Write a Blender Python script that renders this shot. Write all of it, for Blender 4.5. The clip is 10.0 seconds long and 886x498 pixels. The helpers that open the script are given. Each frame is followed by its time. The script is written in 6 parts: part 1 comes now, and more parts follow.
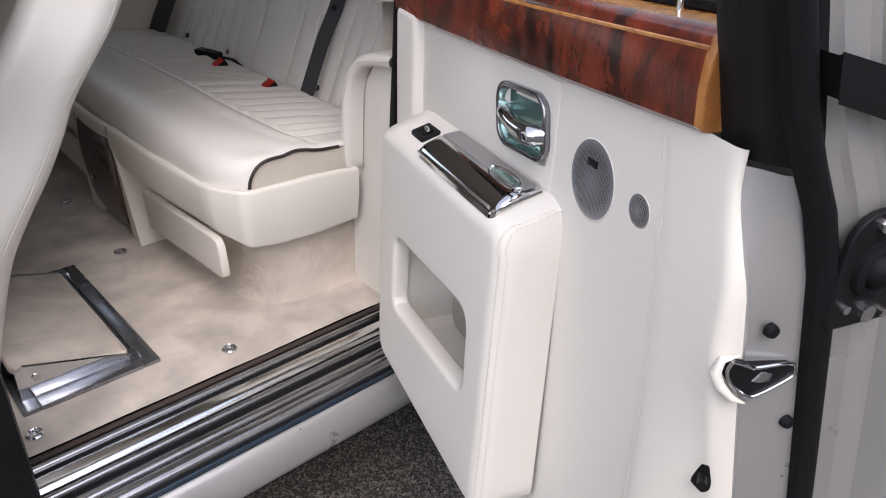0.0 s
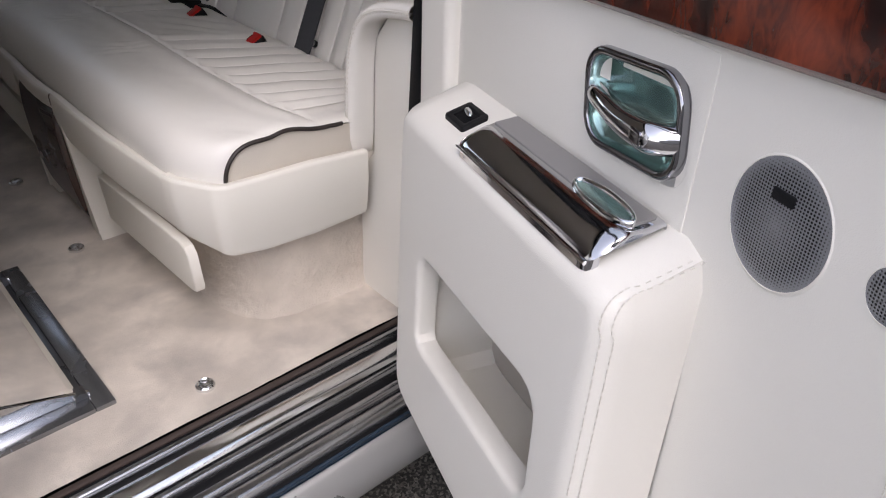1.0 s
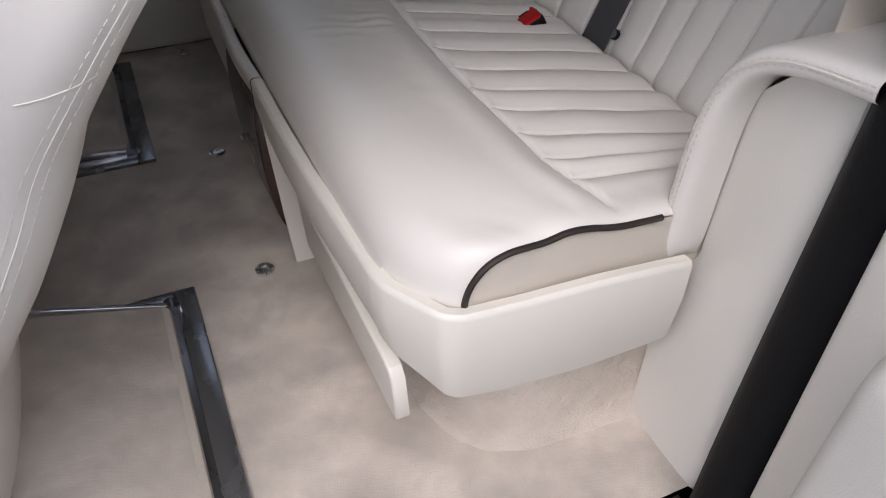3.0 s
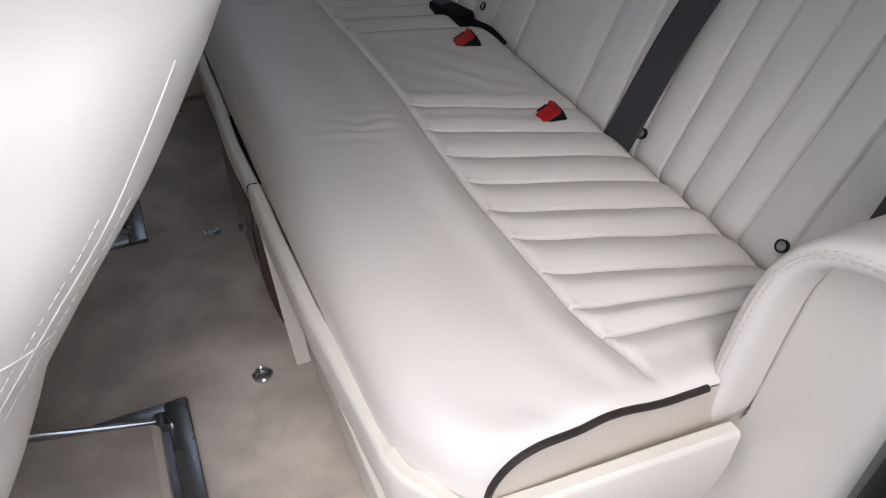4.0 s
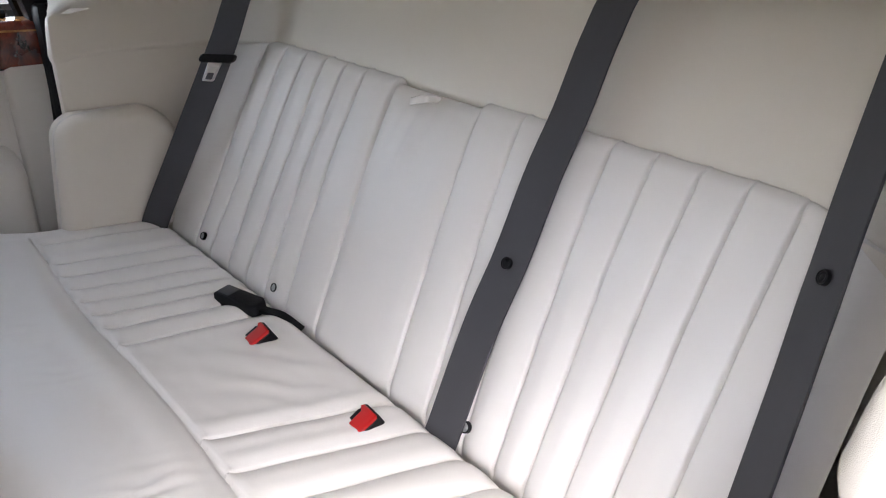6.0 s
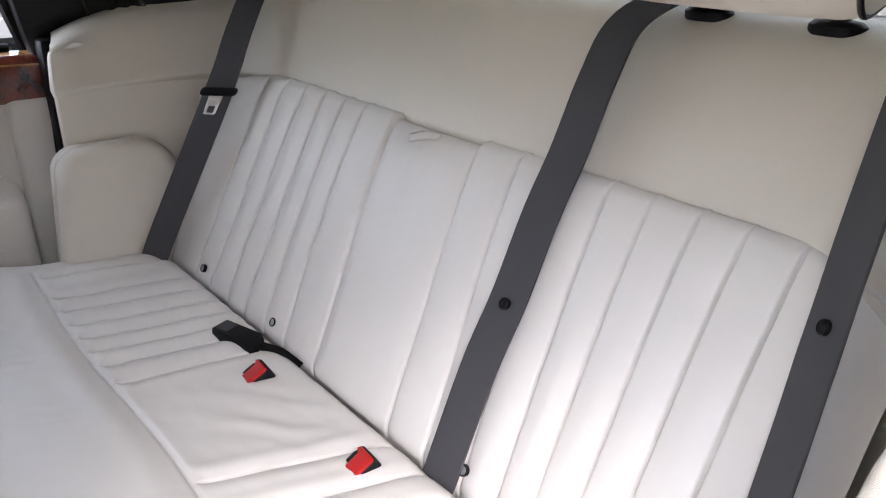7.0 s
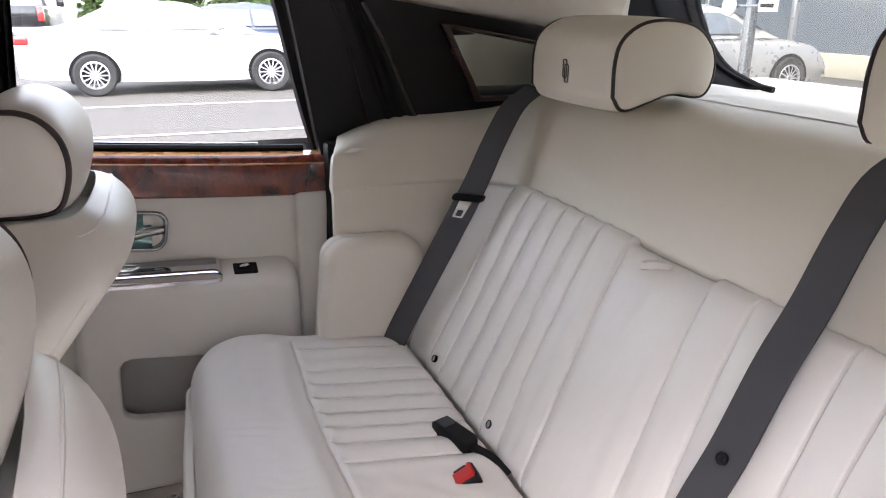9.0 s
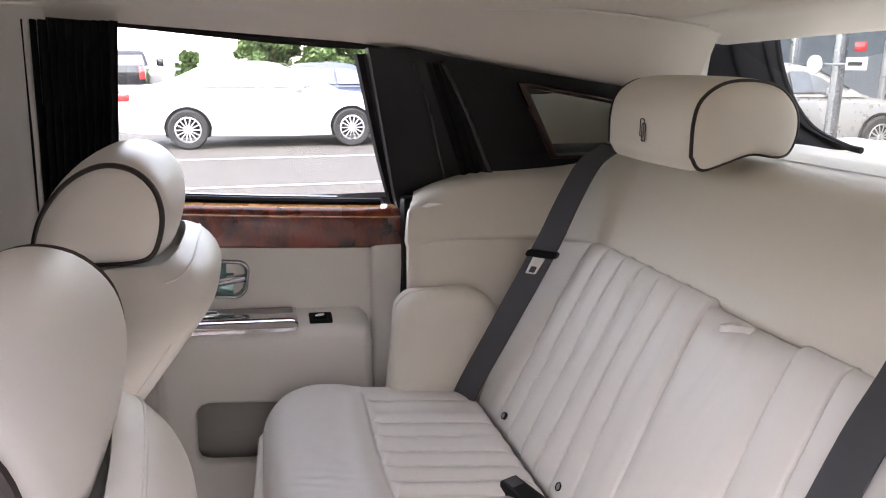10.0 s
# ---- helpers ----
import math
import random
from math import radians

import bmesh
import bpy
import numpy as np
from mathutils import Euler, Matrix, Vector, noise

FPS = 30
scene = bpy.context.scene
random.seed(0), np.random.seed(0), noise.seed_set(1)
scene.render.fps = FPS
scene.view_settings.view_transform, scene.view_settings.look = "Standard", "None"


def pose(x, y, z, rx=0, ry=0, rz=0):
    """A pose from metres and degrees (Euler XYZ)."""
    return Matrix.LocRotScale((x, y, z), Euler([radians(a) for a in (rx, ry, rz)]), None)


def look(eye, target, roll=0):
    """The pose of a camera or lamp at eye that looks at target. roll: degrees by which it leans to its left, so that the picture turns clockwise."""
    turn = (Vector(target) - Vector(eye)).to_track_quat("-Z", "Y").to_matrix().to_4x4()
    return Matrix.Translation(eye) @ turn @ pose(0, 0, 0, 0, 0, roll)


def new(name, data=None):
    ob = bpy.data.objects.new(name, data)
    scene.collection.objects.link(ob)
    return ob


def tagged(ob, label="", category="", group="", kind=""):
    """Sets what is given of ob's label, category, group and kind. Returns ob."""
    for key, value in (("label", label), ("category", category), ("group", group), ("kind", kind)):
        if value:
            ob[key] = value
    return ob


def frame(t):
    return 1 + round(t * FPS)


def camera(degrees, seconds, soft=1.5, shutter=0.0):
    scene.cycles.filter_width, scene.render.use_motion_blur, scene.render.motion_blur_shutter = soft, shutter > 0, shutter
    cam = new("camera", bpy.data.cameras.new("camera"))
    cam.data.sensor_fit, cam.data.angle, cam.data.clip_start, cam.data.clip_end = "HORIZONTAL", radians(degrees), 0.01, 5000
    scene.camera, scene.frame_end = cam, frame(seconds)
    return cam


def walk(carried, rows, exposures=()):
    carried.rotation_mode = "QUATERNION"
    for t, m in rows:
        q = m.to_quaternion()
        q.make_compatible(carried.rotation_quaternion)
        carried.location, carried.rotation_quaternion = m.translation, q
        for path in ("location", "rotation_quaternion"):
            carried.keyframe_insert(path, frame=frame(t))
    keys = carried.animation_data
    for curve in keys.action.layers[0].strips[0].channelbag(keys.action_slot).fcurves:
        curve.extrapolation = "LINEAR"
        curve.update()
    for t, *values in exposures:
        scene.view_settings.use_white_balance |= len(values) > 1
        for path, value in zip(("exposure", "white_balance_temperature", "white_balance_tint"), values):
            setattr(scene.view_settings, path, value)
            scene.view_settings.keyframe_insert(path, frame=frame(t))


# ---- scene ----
cam = camera(61.8, 10.0, 1.1)
PATH = [
    (0, (-1.031, -1.809, 1.297), (0.172, -0.539, 0.329), 2.0),
    (0.5, (-0.956, -1.661, 1.249), (0.228, -0.413, 0.229), 2.0),
    (1, (-0.837, -1.532, 1.213), (0.314, -0.307, 0.13), 2.0),
    (1.5, (-0.726, -1.429, 1.197), (0.344, -0.18, 0.059), 1.9),
    (2, (-0.685, -1.306, 1.177), (0.189, 0.028, -0.029), 1.5),
    (2.5, (-0.656, -1.156, 1.155), (0.034, 0.214, -0.129), 0.6),
    (2.6, (-0.652, -1.131, 1.158), (0.02, 0.244, -0.13), 0.6),
    (3.8, (-0.589, -0.919, 1.217), (0.019, 0.478, -0.08), 0.7),
    (4, (-0.584, -0.896, 1.235), (0.045, 0.497, -0.055), 0.7),
    (4.5, (-0.583, -0.873, 1.278), (0.155, 0.541, 0.071), 0.8),
    (4.7, (-0.581, -0.857, 1.290), (0.221, 0.574, 0.145), 0.7),
    (5, (-0.559, -0.842, 1.295), (0.351, 0.597, 0.245), 0.7),
    (5.5, (-0.524, -0.794, 1.297), (0.557, 0.601, 0.356), 1.0),
    (6, (-0.506, -0.758, 1.31), (0.689, 0.596, 0.451), 1.3),
    (6.2, (-0.494, -0.755, 1.32), (0.717, 0.592, 0.47), 1.1),
    (7.3, (-0.484, -0.748, 1.334), (0.684, 0.668, 0.54), 1.2),
    (7.5, (-0.48, -0.745, 1.339), (0.643, 0.708, 0.549), 1.0),
    (8, (-0.47, -0.756, 1.364), (0.509, 0.8, 0.574), 0.6),
    (8.5, (-0.472, -0.765, 1.387), (0.358, 0.904, 0.659), 0.3),
    (9, (-0.469, -0.769, 1.392), (0.206, 1.008, 0.771), 0.3),
    (9.5, (-0.472, -0.773, 1.396), (0.093, 1.067, 0.853), 0.2),
    (10, (-0.472, -0.775, 1.395), (0.029, 1.101, 0.914), 0.2),
]
EXPOSURE = [(0.0, 1.50, 6700, 17), (1.5, 1.39, 6640, 17), (2.5, 1.38, 6570, 17), (4.0, 1.70, 6490, 16), (4.5, 1.74, 6480, 16), (5.0, 2.20, 6450, 16), (5.5, 2.92, 6470, 16), (6.0, 3.20, 6500, 17), (7.5, 3.52, 6500, 18), (8.0, 3.62, 6560, 18), (8.5, 3.52, 6580, 20), (9.0, 3.42, 6800, 21), (10.0, 3.46, 6950, 23)]
walk(cam, [(t, look(eye, target, roll)) for t, eye, target, roll in PATH], EXPOSURE)

# ---- world, sun and exposure ----
world = bpy.data.worlds.new("daylight")
scene.world = world
world.use_nodes = True
wn = world.node_tree.nodes
sky = wn.new("ShaderNodeTexSky")
sky.sky_type, sky.sun_disc = "NISHITA", False
sky.sun_elevation, sky.sun_rotation = radians(52), radians(215)
wn["Background"].inputs["Strength"].default_value = 0.15
haze = wn.new("ShaderNodeHueSaturation")
haze.inputs["Saturation"].default_value = 0.45
world.node_tree.links.new(sky.outputs[0], haze.inputs["Color"])
world.node_tree.links.new(haze.outputs[0], wn["Background"].inputs[0])
sun = new("sun", bpy.data.lights.new("sun", "SUN"))
sun.data.energy, sun.data.angle, sun.data.color = 0.5, radians(40), (1.0, 0.965, 0.92)
sun.matrix_world = look((-1.0, -2.2, 3.2), (0, 0, 0))


# ---- materials ----
def mat(name, col, rough=0.5, metal=0.0, var=0.08, vscale=6.0, grain=None, kind="noise", rvar=0.1, coat=0.0, wrinkle=None, isl=0.0, spec=0.5, con=0.0):
    m = bpy.data.materials.new(name)
    m.use_nodes = True
    n, l = m.node_tree.nodes, m.node_tree.links
    b = n["Principled BSDF"]
    b.inputs["Metallic"].default_value = metal
    b.inputs["Specular IOR Level"].default_value = spec
    b.inputs["Coat Weight"].default_value = coat
    b.inputs["Coat Roughness"].default_value = 0.06
    tc = n.new("ShaderNodeTexCoord")
    big = n.new("ShaderNodeTexNoise")
    big.inputs["Scale"].default_value, big.inputs["Detail"].default_value = vscale, 6
    l.new(tc.outputs["Object"], big.inputs["Vector"])
    ramp = n.new("ShaderNodeMix")
    ramp.data_type = "RGBA"
    c = Vector(col)
    ramp.inputs[6].default_value = (*(c * (1 - var)), 1)
    ramp.inputs[7].default_value = (*[min(1, v) for v in c * (1 + var)], 1)
    if con:
        stretch = n.new("ShaderNodeMapRange")
        stretch.inputs[1].default_value, stretch.inputs[2].default_value = 0.5 - con, 0.5 + con
        l.new(big.outputs["Fac"], stretch.inputs[0])
        l.new(stretch.outputs[0], ramp.inputs[0])
    else:
        l.new(big.outputs["Fac"], ramp.inputs[0])
    out = ramp.outputs[2]
    if isl:
        info = n.new("ShaderNodeNewGeometry")
        hs = n.new("ShaderNodeHueSaturation")
        mr = n.new("ShaderNodeMapRange")
        mr.inputs[3].default_value, mr.inputs[4].default_value = 1 - isl, 1 + isl
        l.new(info.outputs["Random Per Island"], mr.inputs[0])
        l.new(mr.outputs[0], hs.inputs["Value"])
        l.new(out, hs.inputs["Color"])
        out = hs.outputs[0]
    l.new(out, b.inputs["Base Color"])
    rr = n.new("ShaderNodeMapRange")
    rr.inputs[3].default_value, rr.inputs[4].default_value = max(0.02, rough - rvar), min(1, rough + rvar)
    l.new(big.outputs["Fac"], rr.inputs[0])
    l.new(rr.outputs[0], b.inputs["Roughness"])
    last = None
    for spec in (wrinkle, grain):
        if not spec:
            continue
        scale, dist = spec
        if kind == "voronoi" and spec is grain:
            tex = n.new("ShaderNodeTexVoronoi")
            tex.feature = "SMOOTH_F1"
            src = tex.outputs["Distance"]
        else:
            tex = n.new("ShaderNodeTexNoise")
            tex.inputs["Detail"].default_value = 5
            src = tex.outputs["Fac"]
        tex.inputs["Scale"].default_value = scale
        l.new(tc.outputs["Object"], tex.inputs["Vector"])
        bump = n.new("ShaderNodeBump")
        bump.inputs["Distance"].default_value = dist
        bump.inputs["Strength"].default_value = 0.6
        l.new(src, bump.inputs["Height"])
        if last:
            l.new(last, bump.inputs["Normal"])
        last = bump.outputs[0]
    if last:
        l.new(last, b.inputs["Normal"])
    return m


def burl(name, dark, red, scale=7.0):
    """Polished burl walnut: swirled figure under a clear lacquer."""
    m = mat(name, red, 0.28, coat=0.4)
    n, l = m.node_tree.nodes, m.node_tree.links
    b = n["Principled BSDF"]
    tc = n.new("ShaderNodeTexCoord")
    warp = n.new("ShaderNodeTexNoise")
    warp.inputs["Scale"].default_value, warp.inputs["Detail"].default_value, warp.inputs["Distortion"].default_value = scale, 8, 1.6
    fine = n.new("ShaderNodeTexNoise")
    fine.inputs["Scale"].default_value, fine.inputs["Detail"].default_value, fine.inputs["Distortion"].default_value = scale * 6, 6, 2.5
    stretch = n.new("ShaderNodeMapping")
    stretch.inputs["Scale"].default_value = (1.6, 1.6, 0.7)
    l.new(tc.outputs["Object"], stretch.inputs[0])
    l.new(stretch.outputs[0], warp.inputs["Vector"])
    l.new(stretch.outputs[0], fine.inputs["Vector"])
    add = n.new("ShaderNodeMath")
    add.operation = "MULTIPLY_ADD"
    add.inputs[1].default_value = 0.35
    l.new(fine.outputs["Fac"], add.inputs[0])
    l.new(warp.outputs["Fac"], add.inputs[2])
    ramp = n.new("ShaderNodeValToRGB")
    e = ramp.color_ramp.elements
    e[0].position, e[0].color = 0.48, (*dark, 1)
    e[1].position, e[1].color = 0.86, (*red, 1)
    mid = e.new(0.64)
    mid.color = (*[(p * 0.55 + q * 0.45) for p, q in zip(dark, red)], 1)
    l.new(add.outputs[0], ramp.inputs[0])
    l.new(ramp.outputs[0], b.inputs["Base Color"])
    return m


def glass(name, tint=(0.9, 0.95, 0.93), rough=0.0, gain=0.35, base=0.04):
    m = bpy.data.materials.new(name)
    m.use_nodes = True
    n, l = m.node_tree.nodes, m.node_tree.links
    n.remove(n["Principled BSDF"])
    clear = n.new("ShaderNodeBsdfTransparent")
    clear.inputs[0].default_value = (*tint, 1)
    gloss = n.new("ShaderNodeBsdfGlossy")
    gloss.inputs["Roughness"].default_value = rough
    fres = n.new("ShaderNodeLayerWeight")
    fres.inputs[0].default_value = 0.5
    rise = n.new("ShaderNodeMath")
    rise.operation = "POWER"
    rise.inputs[1].default_value = 4.0
    l.new(fres.outputs["Facing"], rise.inputs[0])
    amount = n.new("ShaderNodeMath")
    amount.operation = "MULTIPLY_ADD"
    amount.inputs[1].default_value, amount.inputs[2].default_value = gain, base
    l.new(rise.outputs[0], amount.inputs[0])
    mix = n.new("ShaderNodeMixShader")
    l.new(amount.outputs[0], mix.inputs[0])
    l.new(clear.outputs[0], mix.inputs[1])
    l.new(gloss.outputs[0], mix.inputs[2])
    l.new(mix.outputs[0], n["Material Output"].inputs[0])
    return m


LEATHER = mat("cream_leather", (0.755, 0.728, 0.682), 0.38, var=0.05, vscale=3, grain=(1500, 0.00010), kind="voronoi", wrinkle=(19, 0.0015))
WARM_LEATHER = mat("warm_cream_leather", (0.715, 0.665, 0.575), 0.44, var=0.07, vscale=2.5, grain=(1500, 0.00025), kind="voronoi", wrinkle=(9, 0.0016))
VINYL = mat("cream_trim", (0.74, 0.71, 0.65), 0.5, var=0.04, vscale=4, grain=(1100, 0.0003), kind="voronoi")
CREAM_PLASTIC = mat("cream_moulding", (0.76, 0.73, 0.66), 0.45, var=0.04, vscale=5, grain=(500, 0.0002))
STITCH = mat("cream_thread", (0.68, 0.645, 0.58), 0.7, var=0.05)
HEADLINING = mat("headlining_cloth", (0.70, 0.655, 0.59), 0.9, var=0.05, vscale=5, grain=(900, 0.0005))
CARPET = mat("beige_carpet", (0.62, 0.555, 0.485), 0.95, var=0.20, vscale=8, grain=(600, 0.0016), wrinkle=(34, 0.0022), con=0.16)
cn, cl = CARPET.node_tree.nodes, CARPET.node_tree.links
soil_tc, soil, soil_map, soil_mix = cn.new("ShaderNodeTexCoord"), cn.new("ShaderNodeTexNoise"), cn.new("ShaderNodeMapRange"), cn.new("ShaderNodeMix")
soil.inputs["Scale"].default_value, soil.inputs["Detail"].default_value, soil.inputs["Distortion"].default_value = 13, 8, 0.25
soil_map.inputs[1].default_value, soil_map.inputs[2].default_value, soil_map.inputs[4].default_value = 0.45, 0.76, 0.72
soil_mix.data_type = "RGBA"
soil_mix.inputs[7].default_value = (0.36, 0.325, 0.295, 1)
cl.new(soil_tc.outputs["Object"], soil.inputs["Vector"])
cl.new(soil.outputs["Fac"], soil_map.inputs[0])
cl.new(soil_map.outputs[0], soil_mix.inputs[0])
cl.new(cn["Principled BSDF"].inputs["Base Color"].links[0].from_socket, soil_mix.inputs[6])
cl.new(soil_mix.outputs[2], cn["Principled BSDF"].inputs["Base Color"])
PILE = mat("fluffy_carpet", (0.60, 0.535, 0.465), 0.95, var=0.20, vscale=8, grain=(420, 0.004), wrinkle=(75, 0.006), con=0.2)
SUEDE = mat("beige_side_cloth", (0.60, 0.55, 0.48), 0.9, var=0.1, vscale=14, grain=(700, 0.0008))
# pocket leather, darkened in its colour for the shade inside the pocket
LINING = mat("shaded_pocket_lining", (0.52, 0.495, 0.455), 0.7, var=0.1, vscale=12, grain=(700, 0.0006))
CHROME = mat("chrome", (0.82, 0.83, 0.85), 0.06, 1.0, var=0.02, rvar=0.03)
# chrome whose base colour is lowered to imitate dark reflections
DIM_CHROME = mat("dimmed_chrome", (0.60, 0.60, 0.62), 0.07, 1.0, var=0.03, rvar=0.03)
BLACK_CHROME = mat("black_chrome", (0.30, 0.30, 0.32), 0.09, 1.0, var=0.05, rvar=0.03)
SILL_METAL = mat("worn_sill_metal", (0.40, 0.40, 0.41), 0.22, 0.95, var=0.10, vscale=25, rvar=0.06)
FRAME_STEEL = mat("gunmetal_frame", (0.30, 0.31, 0.33), 0.26, 0.9, var=0.08, vscale=30, rvar=0.06)
STEEL = mat("brushed_steel", (0.70, 0.70, 0.71), 0.26, 1.0, var=0.08, vscale=30, rvar=0.08)
RAIL = mat("polished_rail", (0.80, 0.80, 0.81), 0.16, 1.0, var=0.03, vscale=25, rvar=0.05)
DARK_CHROME = mat("dark_metal", (0.20, 0.20, 0.21), 0.3, 0.9, var=0.1, vscale=20)
BLACK = mat("black_plastic", (0.009, 0.009, 0.010), 0.45, var=0.2, vscale=20, grain=(500, 0.0004), spec=0.14)
RUBBER = mat("black_rubber", (0.007, 0.007, 0.008), 0.6, var=0.25, vscale=18, grain=(260, 0.0006), spec=0.14)
CURTAIN = mat("black_cloth", (0.007, 0.007, 0.008), 0.8, var=0.3, vscale=25, grain=(900, 0.0006), spec=0.25)
BLACK_LEATHER = mat("black_leather", (0.005, 0.005, 0.0065), 0.40, var=0.2, vscale=6, grain=(900, 0.0004), wrinkle=(14, 0.002), spec=0.25)
WEBBING = mat("grey_webbing", (0.055, 0.055, 0.060), 0.7, var=0.1, vscale=12, grain=(1400, 0.0006))
EDGING = mat("brown_edging", (0.045, 0.030, 0.025), 0.8, var=0.2, vscale=30, grain=(600, 0.0008))
PIPING = mat("dark_piping", (0.026, 0.019, 0.017), 0.5, var=0.2, vscale=60)
SNAP = mat("satin_snap", (0.34, 0.34, 0.34), 0.42, 0.7, var=0.2, vscale=300)
RED = mat("red_plastic", (0.46, 0.012, 0.010), 0.45, var=0.1, vscale=50, spec=0.25)
BURL = burl("burl_walnut", (0.012, 0.003, 0.0025), (0.25, 0.040, 0.016), 9.0)
DARK_BURL = burl("dark_burl", (0.006, 0.003, 0.0025), (0.045, 0.013, 0.008), 9.0)
ORANGE_WOOD = burl("light_walnut_edge", (0.34, 0.13, 0.035), (0.62, 0.29, 0.085), 14)
SILVER = mat("silver_paint", (0.50, 0.495, 0.485), 0.30, 0.58, var=0.05, vscale=8, coat=0.5)
WHITE = mat("white_paint", (0.72, 0.72, 0.71), 0.25, var=0.03, vscale=3, coat=0.8)
NAVY = mat("navy_strip", (0.014, 0.026, 0.044), 0.18, var=0.2, vscale=10, coat=0.6)
GRILLE = mat("grey_grille", (0.066, 0.070, 0.075), 0.5, 0.3, var=0.1, vscale=20)
ASPHALT = mat("asphalt", (0.070, 0.064, 0.056), 0.75, var=0.55, vscale=38, grain=(190, 0.006), wrinkle=(60, 0.006))
an, al = ASPHALT.node_tree.nodes, ASPHALT.node_tree.links
chips, chip_tc, chip_mix = an.new("ShaderNodeTexVoronoi"), an.new("ShaderNodeTexCoord"), an.new("ShaderNodeMix")
chips.inputs["Scale"].default_value, chips.inputs["Randomness"].default_value = 210, 1.0
chip_ramp = an.new("ShaderNodeMapRange")
chip_ramp.inputs[1].default_value, chip_ramp.inputs[2].default_value, chip_ramp.inputs[3].default_value, chip_ramp.inputs[4].default_value = 0.42, 0.95, 0.40, 3.4
chip_mix.data_type, chip_mix.blend_type = "RGBA", "MULTIPLY"
chip_mix.inputs[0].default_value = 1.0
al.new(chip_tc.outputs["Object"], chips.inputs["Vector"])
al.new(chips.outputs["Color"], chip_ramp.inputs[0])
al.new(an["Principled BSDF"].inputs["Base Color"].links[0].from_socket, chip_mix.inputs[6])
al.new(chip_ramp.outputs[0], chip_mix.inputs[7])
al.new(chip_mix.outputs[2], an["Principled BSDF"].inputs["Base Color"])
LINE_PAINT = mat("road_paint", (0.50, 0.50, 0.49), 0.7, var=0.15, vscale=9)
TYRE = mat("tyre_rubber", (0.022, 0.022, 0.022), 0.8, var=0.2)
ALLOY = mat("alloy", (0.72, 0.72, 0.73), 0.3, 0.9, var=0.04)
DARK_GLASS = mat("dark_glass", (0.13, 0.145, 0.16), 0.06, var=0.2, coat=0.25)
LEAF = mat("leaves", (0.07, 0.12, 0.035), 0.6, var=0.35, vscale=2, isl=0.4)
BARK = mat("bark", (0.12, 0.09, 0.06), 0.9, var=0.3, vscale=12, grain=(30, 0.02))
PAINT_BLACK = mat("black_paint", (0.015, 0.015, 0.017), 0.2, var=0.1, coat=0.7)
PAINT_BLUE = mat("slate_paint", (0.06, 0.075, 0.12), 0.22, var=0.1, coat=0.7)
PLASTER = mat("tan_plaster", (0.48, 0.42, 0.31), 0.8, var=0.1, vscale=2, grain=(30, 0.004))
BRICKWORK = mat("grey_brickwork", (0.27, 0.255, 0.24), 0.85, var=0.25, vscale=3, grain=(14, 0.01))
GLASS = glass("window_glass")
# polished metal; the teal it would reflect is put into the base colour
TEAL = mat("teal_reflection", (0.34, 0.50, 0.47), 0.20, 0.85, var=0.06, vscale=9, rvar=0.03)
TAIL = mat("tail_lamp", (0.5, 0.03, 0.03), 0.15, var=0.1, coat=0.8)


# ---- mesh helpers ----
def part(name, bm, material, parent=None, label="", flat=False, weld=False, crisp=38):
    if weld:
        bmesh.ops.remove_doubles(bm, verts=bm.verts, dist=1e-5)
    bmesh.ops.recalc_face_normals(bm, faces=bm.faces)
    me = bpy.data.meshes.new(name)
    bm.to_mesh(me)
    bm.free()
    me.materials.append(material)
    if not flat:
        me.polygons.foreach_set("use_smooth", [True] * len(me.polygons))
        me.set_sharp_from_angle(angle=radians(crisp))
    ob = new(name, me)
    if parent:
        ob.parent = parent
        if parent.type == "EMPTY":
            ob.matrix_parent_inverse = parent.matrix_basis.inverted()
    return tagged(ob, label) if label else ob


def thing(name, at, label, category, group="", kind=""):
    root = new(name)
    root.empty_display_size = 0.05
    root.matrix_basis = Matrix.Translation(at)
    return tagged(root, label, category, group, kind)


def smooth(pts, n):
    """n points on a Catmull-Rom curve through pts."""
    p = np.array(pts, float)
    p = np.vstack([2 * p[0] - p[1], p, 2 * p[-1] - p[-2]])
    out = []
    for t in np.linspace(0, len(pts) - 1, n):
        i = min(int(t), len(pts) - 2)
        f = t - i
        a, b, c, d = p[i:i + 4]
        out.append(0.5 * (2 * b + (c - a) * f + (2 * a - 5 * b + 4 * c - d) * f * f + (3 * b - a - 3 * c + d) * f ** 3))
    return np.array(out)


def step(a, b, v):
    t = min(1, max(0, (v - a) / (b - a)))
    return t * t * (3 - 2 * t)


def grid(bm, rows, closed=False, caps=False):
    """Faces between rows of points; closed: each row is a ring; caps: fill the first and last ring."""
    vs = [[bm.verts.new(p) for p in r] for r in rows]
    for r, s in zip(vs, vs[1:]):
        k = len(r)
        for i in range(k if closed else k - 1):
            j = (i + 1) % k
            bm.faces.new((r[i], r[j], s[j], s[i]))
    if caps:
        for r in (vs[0], vs[-1]):
            mid = bm.verts.new(sum((v.co for v in r), Vector()) / len(r))
            for i in range(len(r)):
                bm.faces.new((r[i], r[(i + 1) % len(r)], mid))
    return vs


